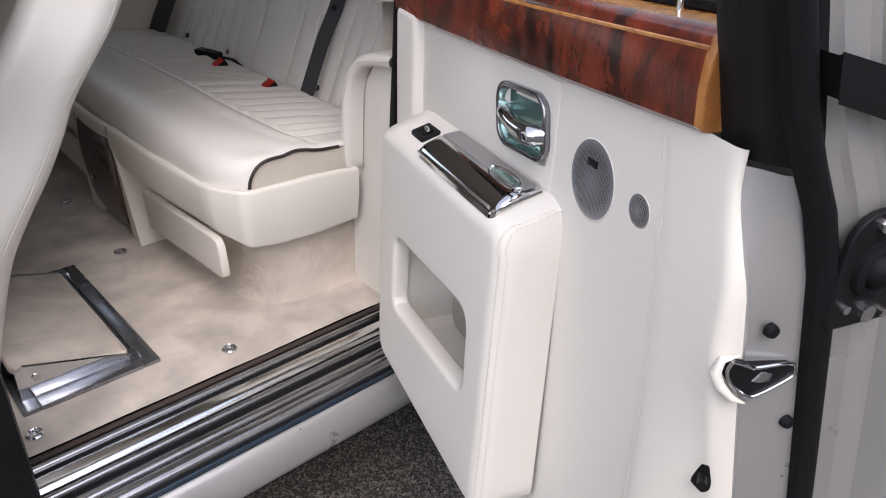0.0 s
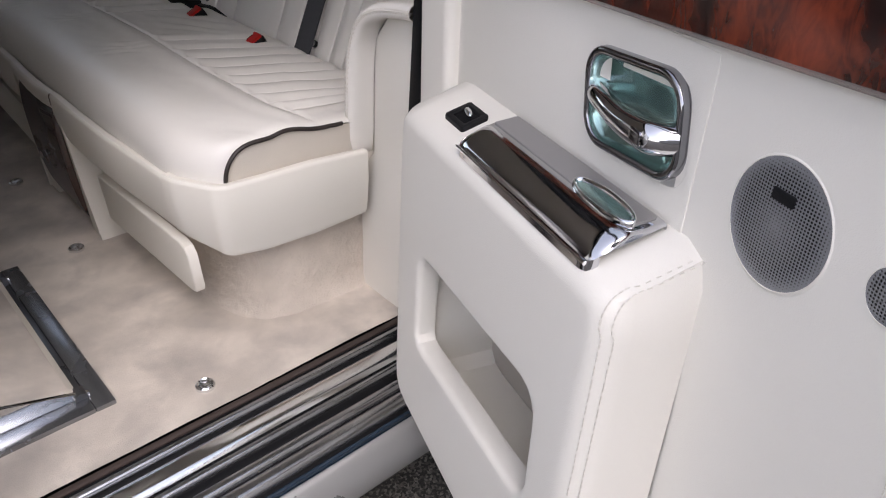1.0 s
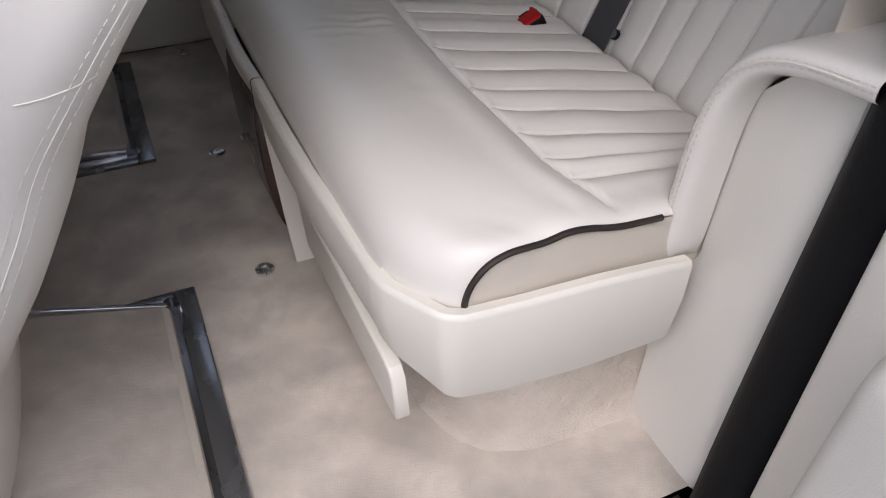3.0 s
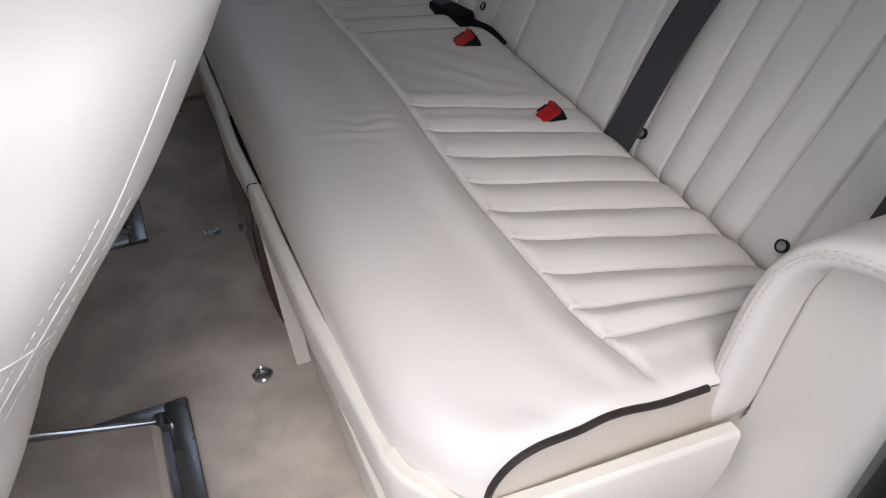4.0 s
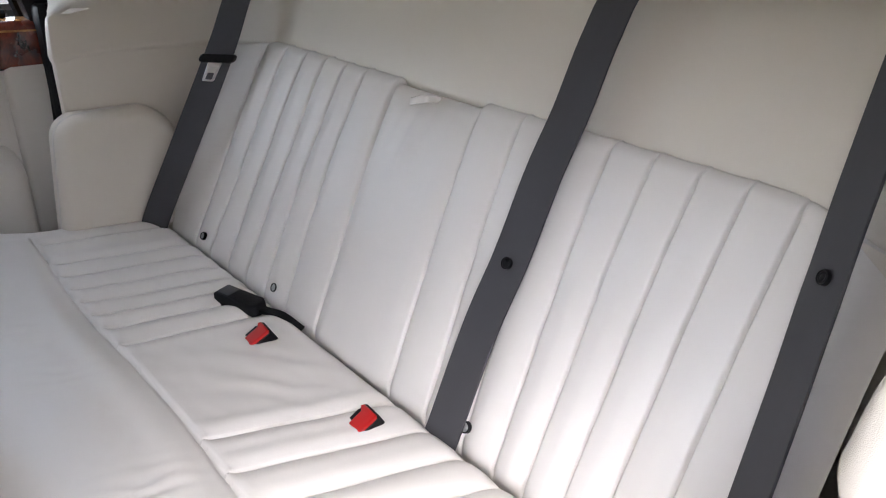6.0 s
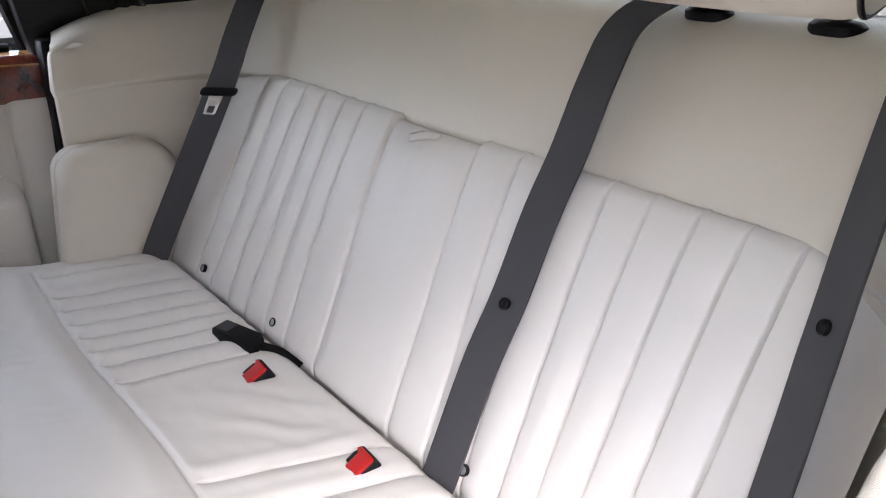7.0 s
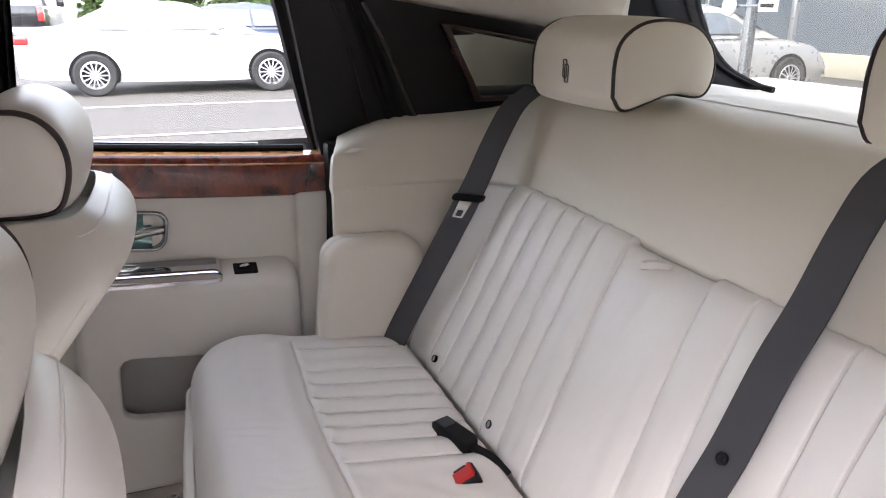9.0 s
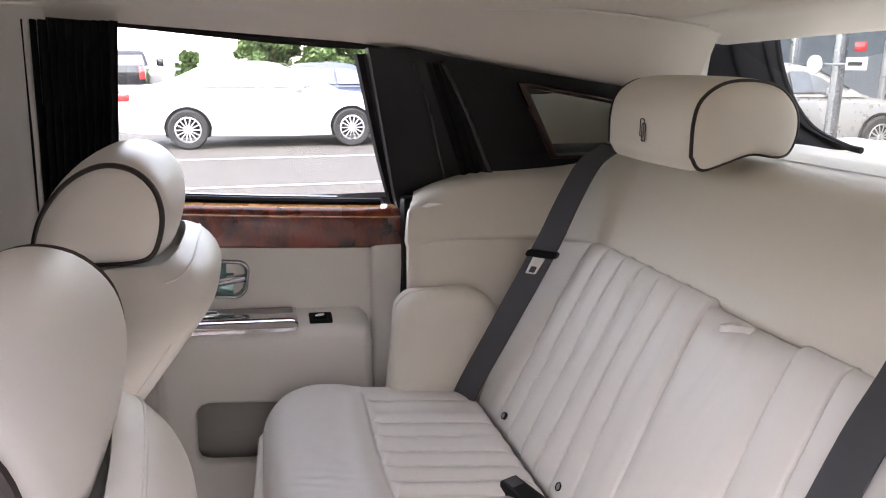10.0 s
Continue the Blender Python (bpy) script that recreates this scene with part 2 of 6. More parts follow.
def box(bm, lo, hi, r=0.004, seg=2):
    lo, hi = Vector(lo), Vector(hi)
    made = bmesh.ops.create_cube(bm, size=1.0)["verts"]
    for v in made:
        v.co = Vector([(lo[i] + hi[i]) / 2 + v.co[i] * (hi[i] - lo[i]) for i in range(3)])
    if r:
        edges = {e for v in made for e in v.link_edges}
        bmesh.ops.bevel(bm, geom=list(edges), offset=r, segments=seg, profile=0.5, affect="EDGES")
    return bm


def tube(bm, pts, r, n=8, caps=True):
    pts = [Vector(p) for p in pts]
    rows = []
    up = Vector((0.13, 0.27, 0.95)).normalized()
    for i, p in enumerate(pts):
        d = (pts[min(i + 1, len(pts) - 1)] - pts[max(i - 1, 0)]).normalized()
        if abs(d.dot(up)) > 0.97:
            up = Vector((0.9, 0.3, 0.1)).normalized()
        x = d.cross(up).normalized()
        y = x.cross(d).normalized()
        up = y
        rad = r[i] if hasattr(r, "__len__") else r
        rows.append([p + rad * (math.cos(a) * x + math.sin(a) * y) for a in np.linspace(0, 2 * math.pi, n, endpoint=False)])
    grid(bm, rows, True, caps)
    return bm


def ribbon(bm, pts, across, width, thick=0.0016):
    """A flat strap along pts; across: its width's direction, one or one for each point."""
    rows = []
    for i, p in enumerate(pts):
        p = Vector(p)
        w = Vector(across[i] if hasattr(across[0], "__len__") else across).normalized()
        d = (Vector(pts[min(i + 1, len(pts) - 1)]) - Vector(pts[max(i - 1, 0)])).normalized()
        w = (w - d * w.dot(d)).normalized()
        nrm = w.cross(d).normalized()
        h = width / 2
        rows.append([p + w * u + nrm * v for u, v in ((-h, -thick), (h, -thick), (h + 0.0006, 0), (h, thick), (-h, thick), (-h - 0.0006, 0))])
    grid(bm, rows, True, True)
    return bm


def rrect(u0, v0, u1, v1, r, n=6):
    """Rounded rectangle outline, counter-clockwise; r: one radius or four (from u1,v1 on, counter-clockwise)."""
    rs = r if hasattr(r, "__len__") else [r] * 4
    out = []
    for (cu, cv, a0), q in zip(((u1, v1, 0), (u0, v1, 90), (u0, v0, 180), (u1, v0, 270)), rs):
        su = -1 if cu == u1 else 1
        sv = -1 if cv == v1 else 1
        for a in np.linspace(radians(a0), radians(a0 + 90), n):
            out.append((cu + su * q + q * math.cos(a), cv + sv * q + q * math.sin(a)))
    return out


def oval(cu, cv, ru, rv, n=36, turn=0.0):
    c, s = math.cos(turn), math.sin(turn)
    return [(cu + ru * math.cos(a) * c - rv * math.sin(a) * s, cv + ru * math.cos(a) * s + rv * math.sin(a) * c)
            for a in np.linspace(0, 2 * math.pi, n, endpoint=False)]


def inset(outline, d):
    p = np.array(outline, float)
    e = np.roll(p, -1, 0) - np.roll(p, 1, 0)
    ln = np.hypot(e[:, 0], e[:, 1])
    ln[ln == 0] = 1
    return p + d * np.stack([-e[:, 1], e[:, 0]], 1) / ln[:, None]


def slab(bm, outline, to3, w0, w1, r=0.004, seg=4, face=True):
    """A padded panel: the outline from depth w0 to w1 with a rounded front edge. to3 maps (u, v, w)."""
    rows = [[to3(u, v, w0) for u, v in outline]]
    sgn = 1 if w1 > w0 else -1
    for a in np.linspace(0, math.pi / 2, seg + 1):
        q = inset(outline, r * (1 - math.cos(a)))
        rows.append([to3(u, v, w1 - sgn * r * (1 - math.sin(a))) for u, v in q])
    vs = grid(bm, rows, True)
    if face:
        bm.faces.new(vs[-1])
        bm.faces.new(vs[0])
    return bm


def ring(bm, outer, inner, to3, w0, w1, r=0.003, seg=3):
    """A frame between two outlines with equal counts of points."""
    rows = [[to3(u, v, w0) for u, v in outer]]
    for a in np.linspace(0, math.pi / 2, seg + 1):
        rows.append([to3(u, v, w1 - r * (1 - math.sin(a))) for u, v in inset(outer, r * (1 - math.cos(a)))])
    for a in np.linspace(math.pi / 2, 0, seg + 1):
        rows.append([to3(u, v, w1 - r * (1 - math.sin(a))) for u, v in inset(inner, -r * (1 - math.cos(a)))])
    rows.append([to3(u, v, w0) for u, v in inner])
    grid(bm, rows, True)
    return bm


def around(outline, centre, n):
    """The outline met by n even rays from centre."""
    p = np.array(outline, float) - centre
    ang = np.unwrap(np.arctan2(p[:, 1], p[:, 0]))
    out = []
    for a in np.linspace(0, 2 * math.pi, n, endpoint=False):
        d = np.array((math.cos(a), math.sin(a)))
        best = None
        for i in range(len(p)):
            s, e = p[i], p[(i + 1) % len(p)] - p[i]
            det = d[0] * -e[1] + d[1] * e[0]
            if abs(det) < 1e-12:
                continue
            k = (s[0] * -e[1] + s[1] * e[0]) / det
            f = (d[0] * s[1] - d[1] * s[0]) / det
            if k > 0 and -1e-6 <= f <= 1 + 1e-6 and (best is None or k < best):
                best = k
        out.append(tuple(np.array(centre) + d * (best or 0)))
    return out


def stitches(bm, pts, spacing=0.0055, length=0.0036, r=0.0006):
    """A row of short raised stitches along a line."""
    p = [Vector(q) for q in pts]
    carry = 0.0
    for a, b in zip(p, p[1:]):
        d = (b - a)
        ln = d.length
        if ln < 1e-6:
            continue
        d /= ln
        s = carry
        while s + length < ln:
            x = d.orthogonal().normalized() * r
            y = d.cross(x)
            q0, q1 = a + d * s, a + d * (s + length)
            grid(bm, [[q0 + x, q0 + y, q0 - x, q0 - y], [q1 + x, q1 + y, q1 - x, q1 - y]], True)
            s += spacing
        carry = s - ln if s > ln else 0
    return bm

# ---- ground and surroundings ----
def ground_mesh():
    bm = bmesh.new()
    xs = np.concatenate([[-900, -200, -60, -20], np.linspace(-6, 6, 25), [20, 60, 200, 900]])
    grid(bm, [[(x, y, 0.004 * noise.noise((x, y, 0)) if abs(x) < 7 and abs(y) < 7 else 0) for x in xs] for y in xs])
    return bm


tagged(part("ground", ground_mesh(), ASPHALT), "grey weathered asphalt of a car park", "ground", kind="structure")
for i, (x0, x1, y0) in enumerate(((-9, 9, 10.9), (-9, 9, 8.1))):
    bm = box(bmesh.new(), (x0, y0, 0.006), (x1, y0 + 0.085, 0.012), 0)
    tagged(part("road_marking", bm, LINE_PAINT, flat=True), "white painted parking line on the asphalt", "road marking", kind="structure")

# ---- floor, sill and body of the limousine ----
XF, XB = -2.3, 0.85


def floor_mesh():
    bm = bmesh.new()
    rows = []
    for y in np.linspace(-0.722, 0.722, 110):
        rows.append([(x, y, 0.40 + 0.0018 * noise.noise((x * 9, y * 9, 3.0)) + 0.0008 * noise.noise((x * 60, y * 60, 1.0))) for x in np.linspace(-1.9, -0.1, 130)])
    grid(bm, rows)
    return bm


tagged(part("floor", floor_mesh(), CARPET), "beige deep-pile carpet on the car's floor, slightly stained", "floor", kind="structure")
tagged(part("underfloor", box(box(bmesh.new(), (XF, -0.70, 0.24), (XB, 0.86, 0.385), 0.01), (XF, -0.88, 0.235), (XB, -0.71, 0.325), 0.005), BLACK), "dark floor pan under the carpet", "floor", kind="structure")

sill = thing("door_sill", (-0.9, -0.82, 0.25), "polished metal door sill with black rubber strips", "door sill", kind="structure")
SX0, SX1 = -1.02, -0.185


def strip(name, y0, z0, y1, z1, h, material, label=""):
    """One lengthwise strip of the sill with a rounded top, over a solid foot."""
    ys = np.linspace(0, 1, 9)
    sec = [(y0, z0 - 0.03)] + [(y0 + (y1 - y0) * t, z0 + (z1 - z0) * t + h * (1 - (2 * t - 1) ** 4)) for t in ys] + [(y1, z1 - 0.03)]
    bm = bmesh.new()
    grid(bm, [[(x, y, z) for y, z in sec] for x in np.linspace(SX0, SX1, 12)])
    part(name, bm, material, sill, label)


strip("edge_strip", -0.727, 0.4000, -0.737, 0.3985, 0.002, EDGING, "dark brown carpet edging")
strip("rubber_strip", -0.737, 0.3960, -0.743, 0.3950, 0.001, RUBBER)
strip("tread_rail", -0.743, 0.3964, -0.755, 0.3939, 0.004, SILL_METAL, "brushed steel rail")
strip("rubber_strip", -0.755, 0.3898, -0.763, 0.3873, 0.002, RUBBER, "black rubber strip")
strip("tread_rail", -0.763, 0.3892, -0.8, 0.3867, 0.006, RAIL, "bright polished rail")
strip("rubber_strip", -0.8, 0.3826, -0.802, 0.3801, 0.001, RUBBER)
strip("tread_rail", -0.802, 0.3820, -0.814, 0.3795, 0.004, SILL_METAL)
strip("rubber_strip", -0.814, 0.3754, -0.828, 0.3729, 0.002, RUBBER)
strip("tread_rail", -0.828, 0.3748, -0.845, 0.3723, 0.004, SILL_METAL)
strip("rubber_strip", -0.845, 0.3682, -0.848, 0.3657, 0.001, RUBBER)
strip("tread_rail", -0.848, 0.3676, -0.875, 0.3640, 0.008, SILL_METAL, "broad rounded steel rail")
strip("rubber_strip", -0.875, 0.3600, -0.882, 0.3580, 0.002, RUBBER)
strip("trim_strip", -0.882, 0.3590, -0.888, 0.3575, 0.003, NAVY, "glossy dark blue strip")
bm = bmesh.new()
sec = smooth([(-0.888, 0.346), (-0.890, 0.3535), (-0.895, 0.3535), (-0.902, 0.3465), (-0.9125, 0.324), (-0.9165, 0.300), (-0.912, 0.277), (-0.88, 0.262), (-0.80, 0.256)], 26)
grid(bm, [[(x, y, z) for y, z in sec] for x in np.linspace(-1.9, -0.02, 20)])
part("rocker_panel", bm, SILVER, sill, "silver painted rocker panel")


def stud(x, y):
    root = thing("floor_stud", (x, y, 0.40), "small round chrome carpet stud pressed into the beige carpet", "floor stud", "carpet studs")
    bm = bmesh.new()
    prof = [(0.0152, 0.399), (0.015, 0.4045), (0.0125, 0.4065), (0.0105, 0.405), (0.0085, 0.4035)]
    grid(bm, [[(x + r * math.cos(a), y + r * math.sin(a), z) for a in np.linspace(0, 2 * math.pi, 24, endpoint=False)] for r, z in prof], True)
    part("washer", bm, CHROME, root)
    bm = bmesh.new()
    prof = [(0.0088, 0.402), (0.0078, 0.4075), (0.004, 0.4085), (0.0035, 0.406), (0.001, 0.406)]
    grid(bm, [[(x + r * math.cos(a), y + r * math.sin(a), z) for a in np.linspace(0, 2 * math.pi, 18, endpoint=False)] for r, z in prof], True, True)
    part("cap", bm, STEEL, root)


for x, y in ((-0.522, -0.669), (-0.532, -0.152), (-0.536, 0.209), (-0.884, -0.675), (-0.527, 0.668)):
    stud(x, y)
far_sill = thing("door_sill", (-0.6, 0.75, 0.39), "black rubber door sill with a thin bright edge", "door sill", kind="structure")
part("rubber_strip", box(bmesh.new(), (-1.02, 0.722, 0.37), (-0.185, 0.80, 0.4045), 0.002), RUBBER, far_sill, "black rubber strip")
bm = bmesh.new()
tube(bm, [(x, 0.7205, 0.4035 + 0.0008 * math.sin(x * 40)) for x in np.linspace(-1.02, -0.185, 40)], 0.0019, 8)
part("edge_bead", bm, CHROME, far_sill, "thin bright metal edge")


# ---- fold-out footrests ----
def footrest(x0, x1, y0, y1, lift, label):
    root = thing("footrest", (x1, (y0 + y1) / 2, 0.40), label, "footrest", "footrests")
    w, t = 0.030, 0.012
    for n, lo, hi in (("rear_rail", (x1 - w, y0, 0.396), (x1, y1, 0.408)), ("front_rail", (x0, y0, 0.396), (x0 + w, y1, 0.408)),
                      ("side_rail", (x0 + w, y0, 0.396), (x1 - w, y0 + 0.036, 0.408)), ("side_rail", (x0 + w, y1 - 0.036, 0.396), (x1 - w, y1, 0.408))):
        part(n, box(bmesh.new(), lo, hi, 0.0025), FRAME_STEEL, root, "gunmetal steel rail")
    part("tray", box(bmesh.new(), (x0 + 0.01, y0 + 0.01, 0.389), (x1 - 0.01, y1 - 0.01, 0.4015), 0.001), DARK_CHROME, root, "dark metal tray")
    # carpeted board, hinged at the rear rail and lifted towards the front
    a, b = x1 - w - 0.012, x0 + 0.006
    out = rrect(b, y0 + 0.045, a, y1 - 0.040, (0.006, 0.02, 0.02, 0.006))
    def tilt(u, v, d):
        f = (a - u) / (a - b)
        return (u, v, 0.405 + d + lift * f + 0.004 * math.sin(f * 7) * (1 - f))
    bm = bmesh.new()
    slab(bm, out, tilt, 0.0, 0.014, 0.006)
    part("board", bm, CARPET, root, "footrest board covered in worn beige carpet")
    bm = bmesh.new()
    grid(bm, [[tilt(a - 0.004, y, -0.003), tilt(a + 0.003, y, 0.004), tilt(a + 0.001, y, 0.012), tilt(a - 0.008, y, 0.0155)] for y in np.linspace(y0 + 0.05, y1 - 0.045, 12)])
    part("piping", bm, SUEDE, root)
    # bright side cheeks with pivots
    for y, sgn in ((y0 + 0.040, -1), (y1 - 0.036, 1)):
        pts = [(a + 0.018, 0.4), (a + 0.016, 0.412), (b + 0.02, 0.420 + lift), (b + 0.004, 0.410 + lift), (b + 0.004, 0.4)]
        bm = bmesh.new()
        slab(bm, pts, lambda u, v, d: (u, y + d, v), -0.004, 0.004, 0.0015, 2)
        cheek = part("cheek", bm, CHROME, root, "bright chrome side cheek")
        bm = bmesh.new()
        tube(bm, [(a + 0.004, y - 0.010, 0.409), (a + 0.004, y + 0.012, 0.409)], 0.010, 14)
        part("pivot", bm, DARK_CHROME, root)
        bm = bmesh.new()
        tube(bm, [(b + 0.035, y + sgn * 0.004, 0.405 + lift * 0.75), (b + 0.035, y + sgn * 0.0065, 0.405 + lift * 0.75)], 0.007, 14)
        part("screw", bm, STEEL, root)
    return root


footrest(-0.885, -0.639, -0.617, -0.152, 0.055, "steel-framed folding footrest with a beige carpet board, half raised")
footrest(-0.895, -0.645, 0.228, 0.66, 0.018, "steel-framed folding footrest with a beige carpet board, nearly flat")

# ---- rear bench ----
bench = thing("rear_bench_seat", (-0.25, 0.0, 0.40), "cream leather rear bench seat with fluted cushion and backrest", "car seat")
Y0, Y1 = -0.616, 0.656
RIBS = [-0.539, -0.497, -0.444, -0.386, -0.333, -0.276, -0.217, -0.154, -0.086, 0.168, 0.223, 0.269, 0.316, 0.368, 0.425, 0.480, 0.571]


def fan(x, y):
    """Sideways drift of the flutes towards the backrest."""
    if y < 0:
        k = -0.25 * (1 - step(0.42, 0.60, -y))
    else:
        k = -0.25 + 0.17 * step(0.0, 0.16, y) + 0.08 * step(0.45, 0.62, y)
    return k * max(0, x + 0.27)


def crowded(lo, hi, lines, gap=0.004):
    """Values from lo to hi, denser at the given lines."""
    vals = set(np.round(np.arange(lo, hi, gap), 5)) | {hi}
    for c in lines:
        vals = {v for v in vals if abs(v - c) > 0.0095} | {c + o * s for o in (0.0, 0.0009, 0.0018, 0.003, 0.0045, 0.0065, 0.009) for s in (-1, 1)}
    return sorted(v for v in vals if lo <= v <= hi)


def seam_x(y):
    return -0.276 + 0.005 * math.cos(y * 10.5) + 0.022 * step(-0.50, -0.62, y)


def cushion_point(x, z, y):
    half, mid = (Y1 - Y0) / 2, (Y1 + Y0) / 2
    roll = 0.020 if y < mid else 0.035
    e = min(1, max(0, (abs(y - mid) - (half - roll)) / roll))
    drop = (0.010 if y < mid else 0.026) * (1 - math.sqrt(max(0, 1 - e * e)))
    c = min(1, max(0, (abs(y - mid) - (half - 0.11)) / 0.11))
    front = step(-0.25, -0.44, x)
    x2 = x + 0.075 * front * (1 - math.sqrt(max(0, 1 - c * c * 0.92)))
    x2 -= 0.010 * front * (1 - min(1, (abs(y) / 0.6) ** 2))
    z2 = z - drop * step(0.66, 0.73, z)
    if z > 0.69:
        s = seam_x(y)
        edge = 1 - step(0.575, 0.612, abs(y))
        z2 -= 0.008 * edge * math.exp(-((x - s) / 0.0028) ** 2)
        z2 += 0.006 * edge * math.exp(-((x - s + 0.03) / 0.02) ** 2) * step(s - 0.001, s - 0.006, x)
        win = step(s + 0.002, s + 0.014, x) * (1 - 0.5 * step(-0.05, -0.034, x))
        for r in RIBS:
            d = abs(y - r)
            if d < 0.05:
                z2 -= win * (0.0085 * math.exp(-(d / 0.0017) ** 2) + 0.0030 * math.exp(-(d / 0.009) ** 2))
                z2 += win * 0.0026 * math.exp(-((d - 0.022) / 0.012) ** 2)
        z2 -= 0.010 * step(0.13, 0.0, y - Y0) * math.exp(-((x + 0.385) / 0.055) ** 2)
        z2 += 0.0020 * noise.noise((x * 12, y * 8, 4.2)) + 0.0006 * noise.noise((x * 50, y * 36, 1.7))
        # sitting creases on the front roll
        for cy, cx, deep in ((-0.14, -0.35, 0.0015), (0.27, -0.39, 0.0006), (0.12, -0.36, 0.0009)):
            g = math.exp(-((y - cy) / 0.035) ** 2 - ((x - cx) / 0.05) ** 2)
            z2 += deep * g * math.sin((y - cy) * 260 + 90 * (x - cx) + 3 * noise.noise((x * 30, y * 30, 2)))
        g = math.exp(-((y - 0.02) / 0.07) ** 2 - ((x + 0.14) / 0.07) ** 2)
        z2 += 0.0019 * g * math.sin(x * 70 + y * 95 + 2 * noise.noise((x * 20, y * 20, 5)))
    return (x2, y + fan(x, y), z2)


CUSHION = smooth([(-0.425, 0.585), (-0.442, 0.63), (-0.463, 0.675), (-0.470, 0.702), (-0.463, 0.733), (-0.440, 0.757), (-0.40, 0.767), (-0.34, 0.766),
                  (-0.29, 0.757), (-0.255, 0.750), (-0.20, 0.745), (-0.13, 0.739), (-0.085, 0.735), (-0.055, 0.731), (-0.040, 0.722), (-0.033, 0.706), (-0.033, 0.66)], 150)
bm = bmesh.new()
rows = [[cushion_point(x, z, y) for x, z in CUSHION] for y in [Y0 + 0.0002] + crowded(Y0 + 0.003, Y1 - 0.003, RIBS) + [Y1 - 0.0002]]
vs = grid(bm, rows)
part("cushion", bm, LEATHER, bench, "fluted cream leather cushion with a smooth front roll", crisp=120)
for y, r in ((Y0, rows[0]), (Y1, rows[-1])):
    bm = bmesh.new()
    low = [(p[0] * 0.97 - 0.004, p[1], 0.58) for p in r]
    grid(bm, [[(p[0], y, p[2] - 0.002) for p in r], [(p[0], y, 0.60 + (p[2] - 0.60) * 0.5) for p in r], low])
    part("cushion_side", bm, SUEDE, bench, "beige cloth side of the cushion")
    bm = bmesh.new()
    line = [(p[0], y - (0.001 if y < 0 else -0.001), p[2] + 0.0005) for p in r[16:125:2] if y > 0 or p[0] < -0.196]
    tube(bm, line, 0.0034, 8)
    part("piping", bm, PIPING, bench, "dark brown leather piping")

# moulded seat base: upper rim, near corner shell, lower skirt, centre drawer
def base_shell(name, path, label):
    """A wall that follows a plan path of (x, y, z_top, z_bottom) with a rounded rim."""
    c = np.array(path, float)
    run = np.concatenate([[0], np.cumsum(np.hypot(*np.diff(c[:, :2], axis=0).T))])
    at = np.linspace(0, run[-1], 90)
    p = np.array([np.interp(at, run, c[:, k]) for k in range(4)]).T
    for _ in range(3):
        p[1:-1] = (p[:-2] + 2 * p[1:-1] + p[2:]) / 4
    rows = []
    for i, (x, y, zt, zb) in enumerate(p):
        d = p[min(i + 1, 89)][:2] - p[max(i - 1, 0)][:2]
        d = d / np.hypot(*d)
        nx, ny = d[1], -d[0]
        sec = [(0.018, zt - 0.03), (0.0165, zt - 0.003), (0.014, zt), (0.0035, zt + 0.0015), (0.0005, zt - 0.0005), (-0.001, zt - 0.005), (-0.001, (zt * 0.6 + zb * 0.4)), (0.006, zb + 0.016), (0.010, zb + 0.005), (0.020, zb), (0.05, zb + 0.004)]
        rows.append([(x - nx * o, y - ny * o, z) for o, z in sec])
    bm = bmesh.new()
    grid(bm, rows)
    return part(name, bm, CREAM_PLASTIC, bench, label)


for s in (-1, 1):
    base_shell("base_corner", [(-0.482, s * 0.545, 0.704, 0.603), (-0.478, s * 0.566, 0.703, 0.600), (-0.442, s * 0.624, 0.701, 0.577), (-0.425, s * 0.632, 0.700, 0.572), (-0.37, s * 0.636, 0.699, 0.564), (-0.28, s * 0.641, 0.699, 0.562), (-0.178, s * 0.643, 0.690, 0.566)][::(1 if s < 0 else -1)],
               "cream moulded corner of the seat base")
    base_shell("base_rail", [(-0.497, s * 0.112, 0.700, 0.605), (-0.497, s * 0.22, 0.700, 0.603), (-0.493, s * 0.35, 0.699, 0.602), (-0.486, s * 0.45, 0.699, 0.602), (-0.4795, s * 0.555, 0.699, 0.602)][::(-1 if s > 0 else 1)],
               "cream moulded front rail of the seat base")
    bm = bmesh.new()
    slab(bm, [(0.205, 0.470), (0.205, 0.566), (0.548, 0.590), (0.566, 0.586), (0.574, 0.574), (0.574, 0.510), (0.568, 0.500), (0.556, 0.496)][::s], lambda u, v, w: (-0.462 - w - (v - 0.5) * 0.06, u * s, v), -0.006, 0.010, 0.004)
    part("lower_skirt", bm, CREAM_PLASTIC, bench, "cream lower skirt panel")
    bm = bmesh.new()
    slab(bm, [(-0.478, 0.402), (-0.483, 0.50), (-0.488, 0.60), (-0.494, 0.69), (-0.40, 0.69), (-0.36, 0.402)], lambda u, v, w: (u, s * (0.100 + w * (1 - 0.55 * step(0.40, 0.69, v))), v), 0.0, 0.052, 0.005, 3)
    part("upright", bm, CREAM_PLASTIC, bench, "cream upright beside the drawer")
base_shell("base_rail", [(-0.498, 0.110, 0.700, 0.65), (-0.501, 0.05, 0.700, 0.645), (-0.502, 0.0, 0.700, 0.645), (-0.501, -0.05, 0.700, 0.645), (-0.498, -0.110, 0.700, 0.65)], "cream moulded front rail of the seat base")
bm = bmesh.new()
front = smooth([(-0.470, 0.690), (-0.492, 0.672), (-0.500, 0.63), (-0.500, 0.57), (-0.496, 0.51), (-0.486, 0.45), (-0.472, 0.415), (-0.464, 0.402)], 24)
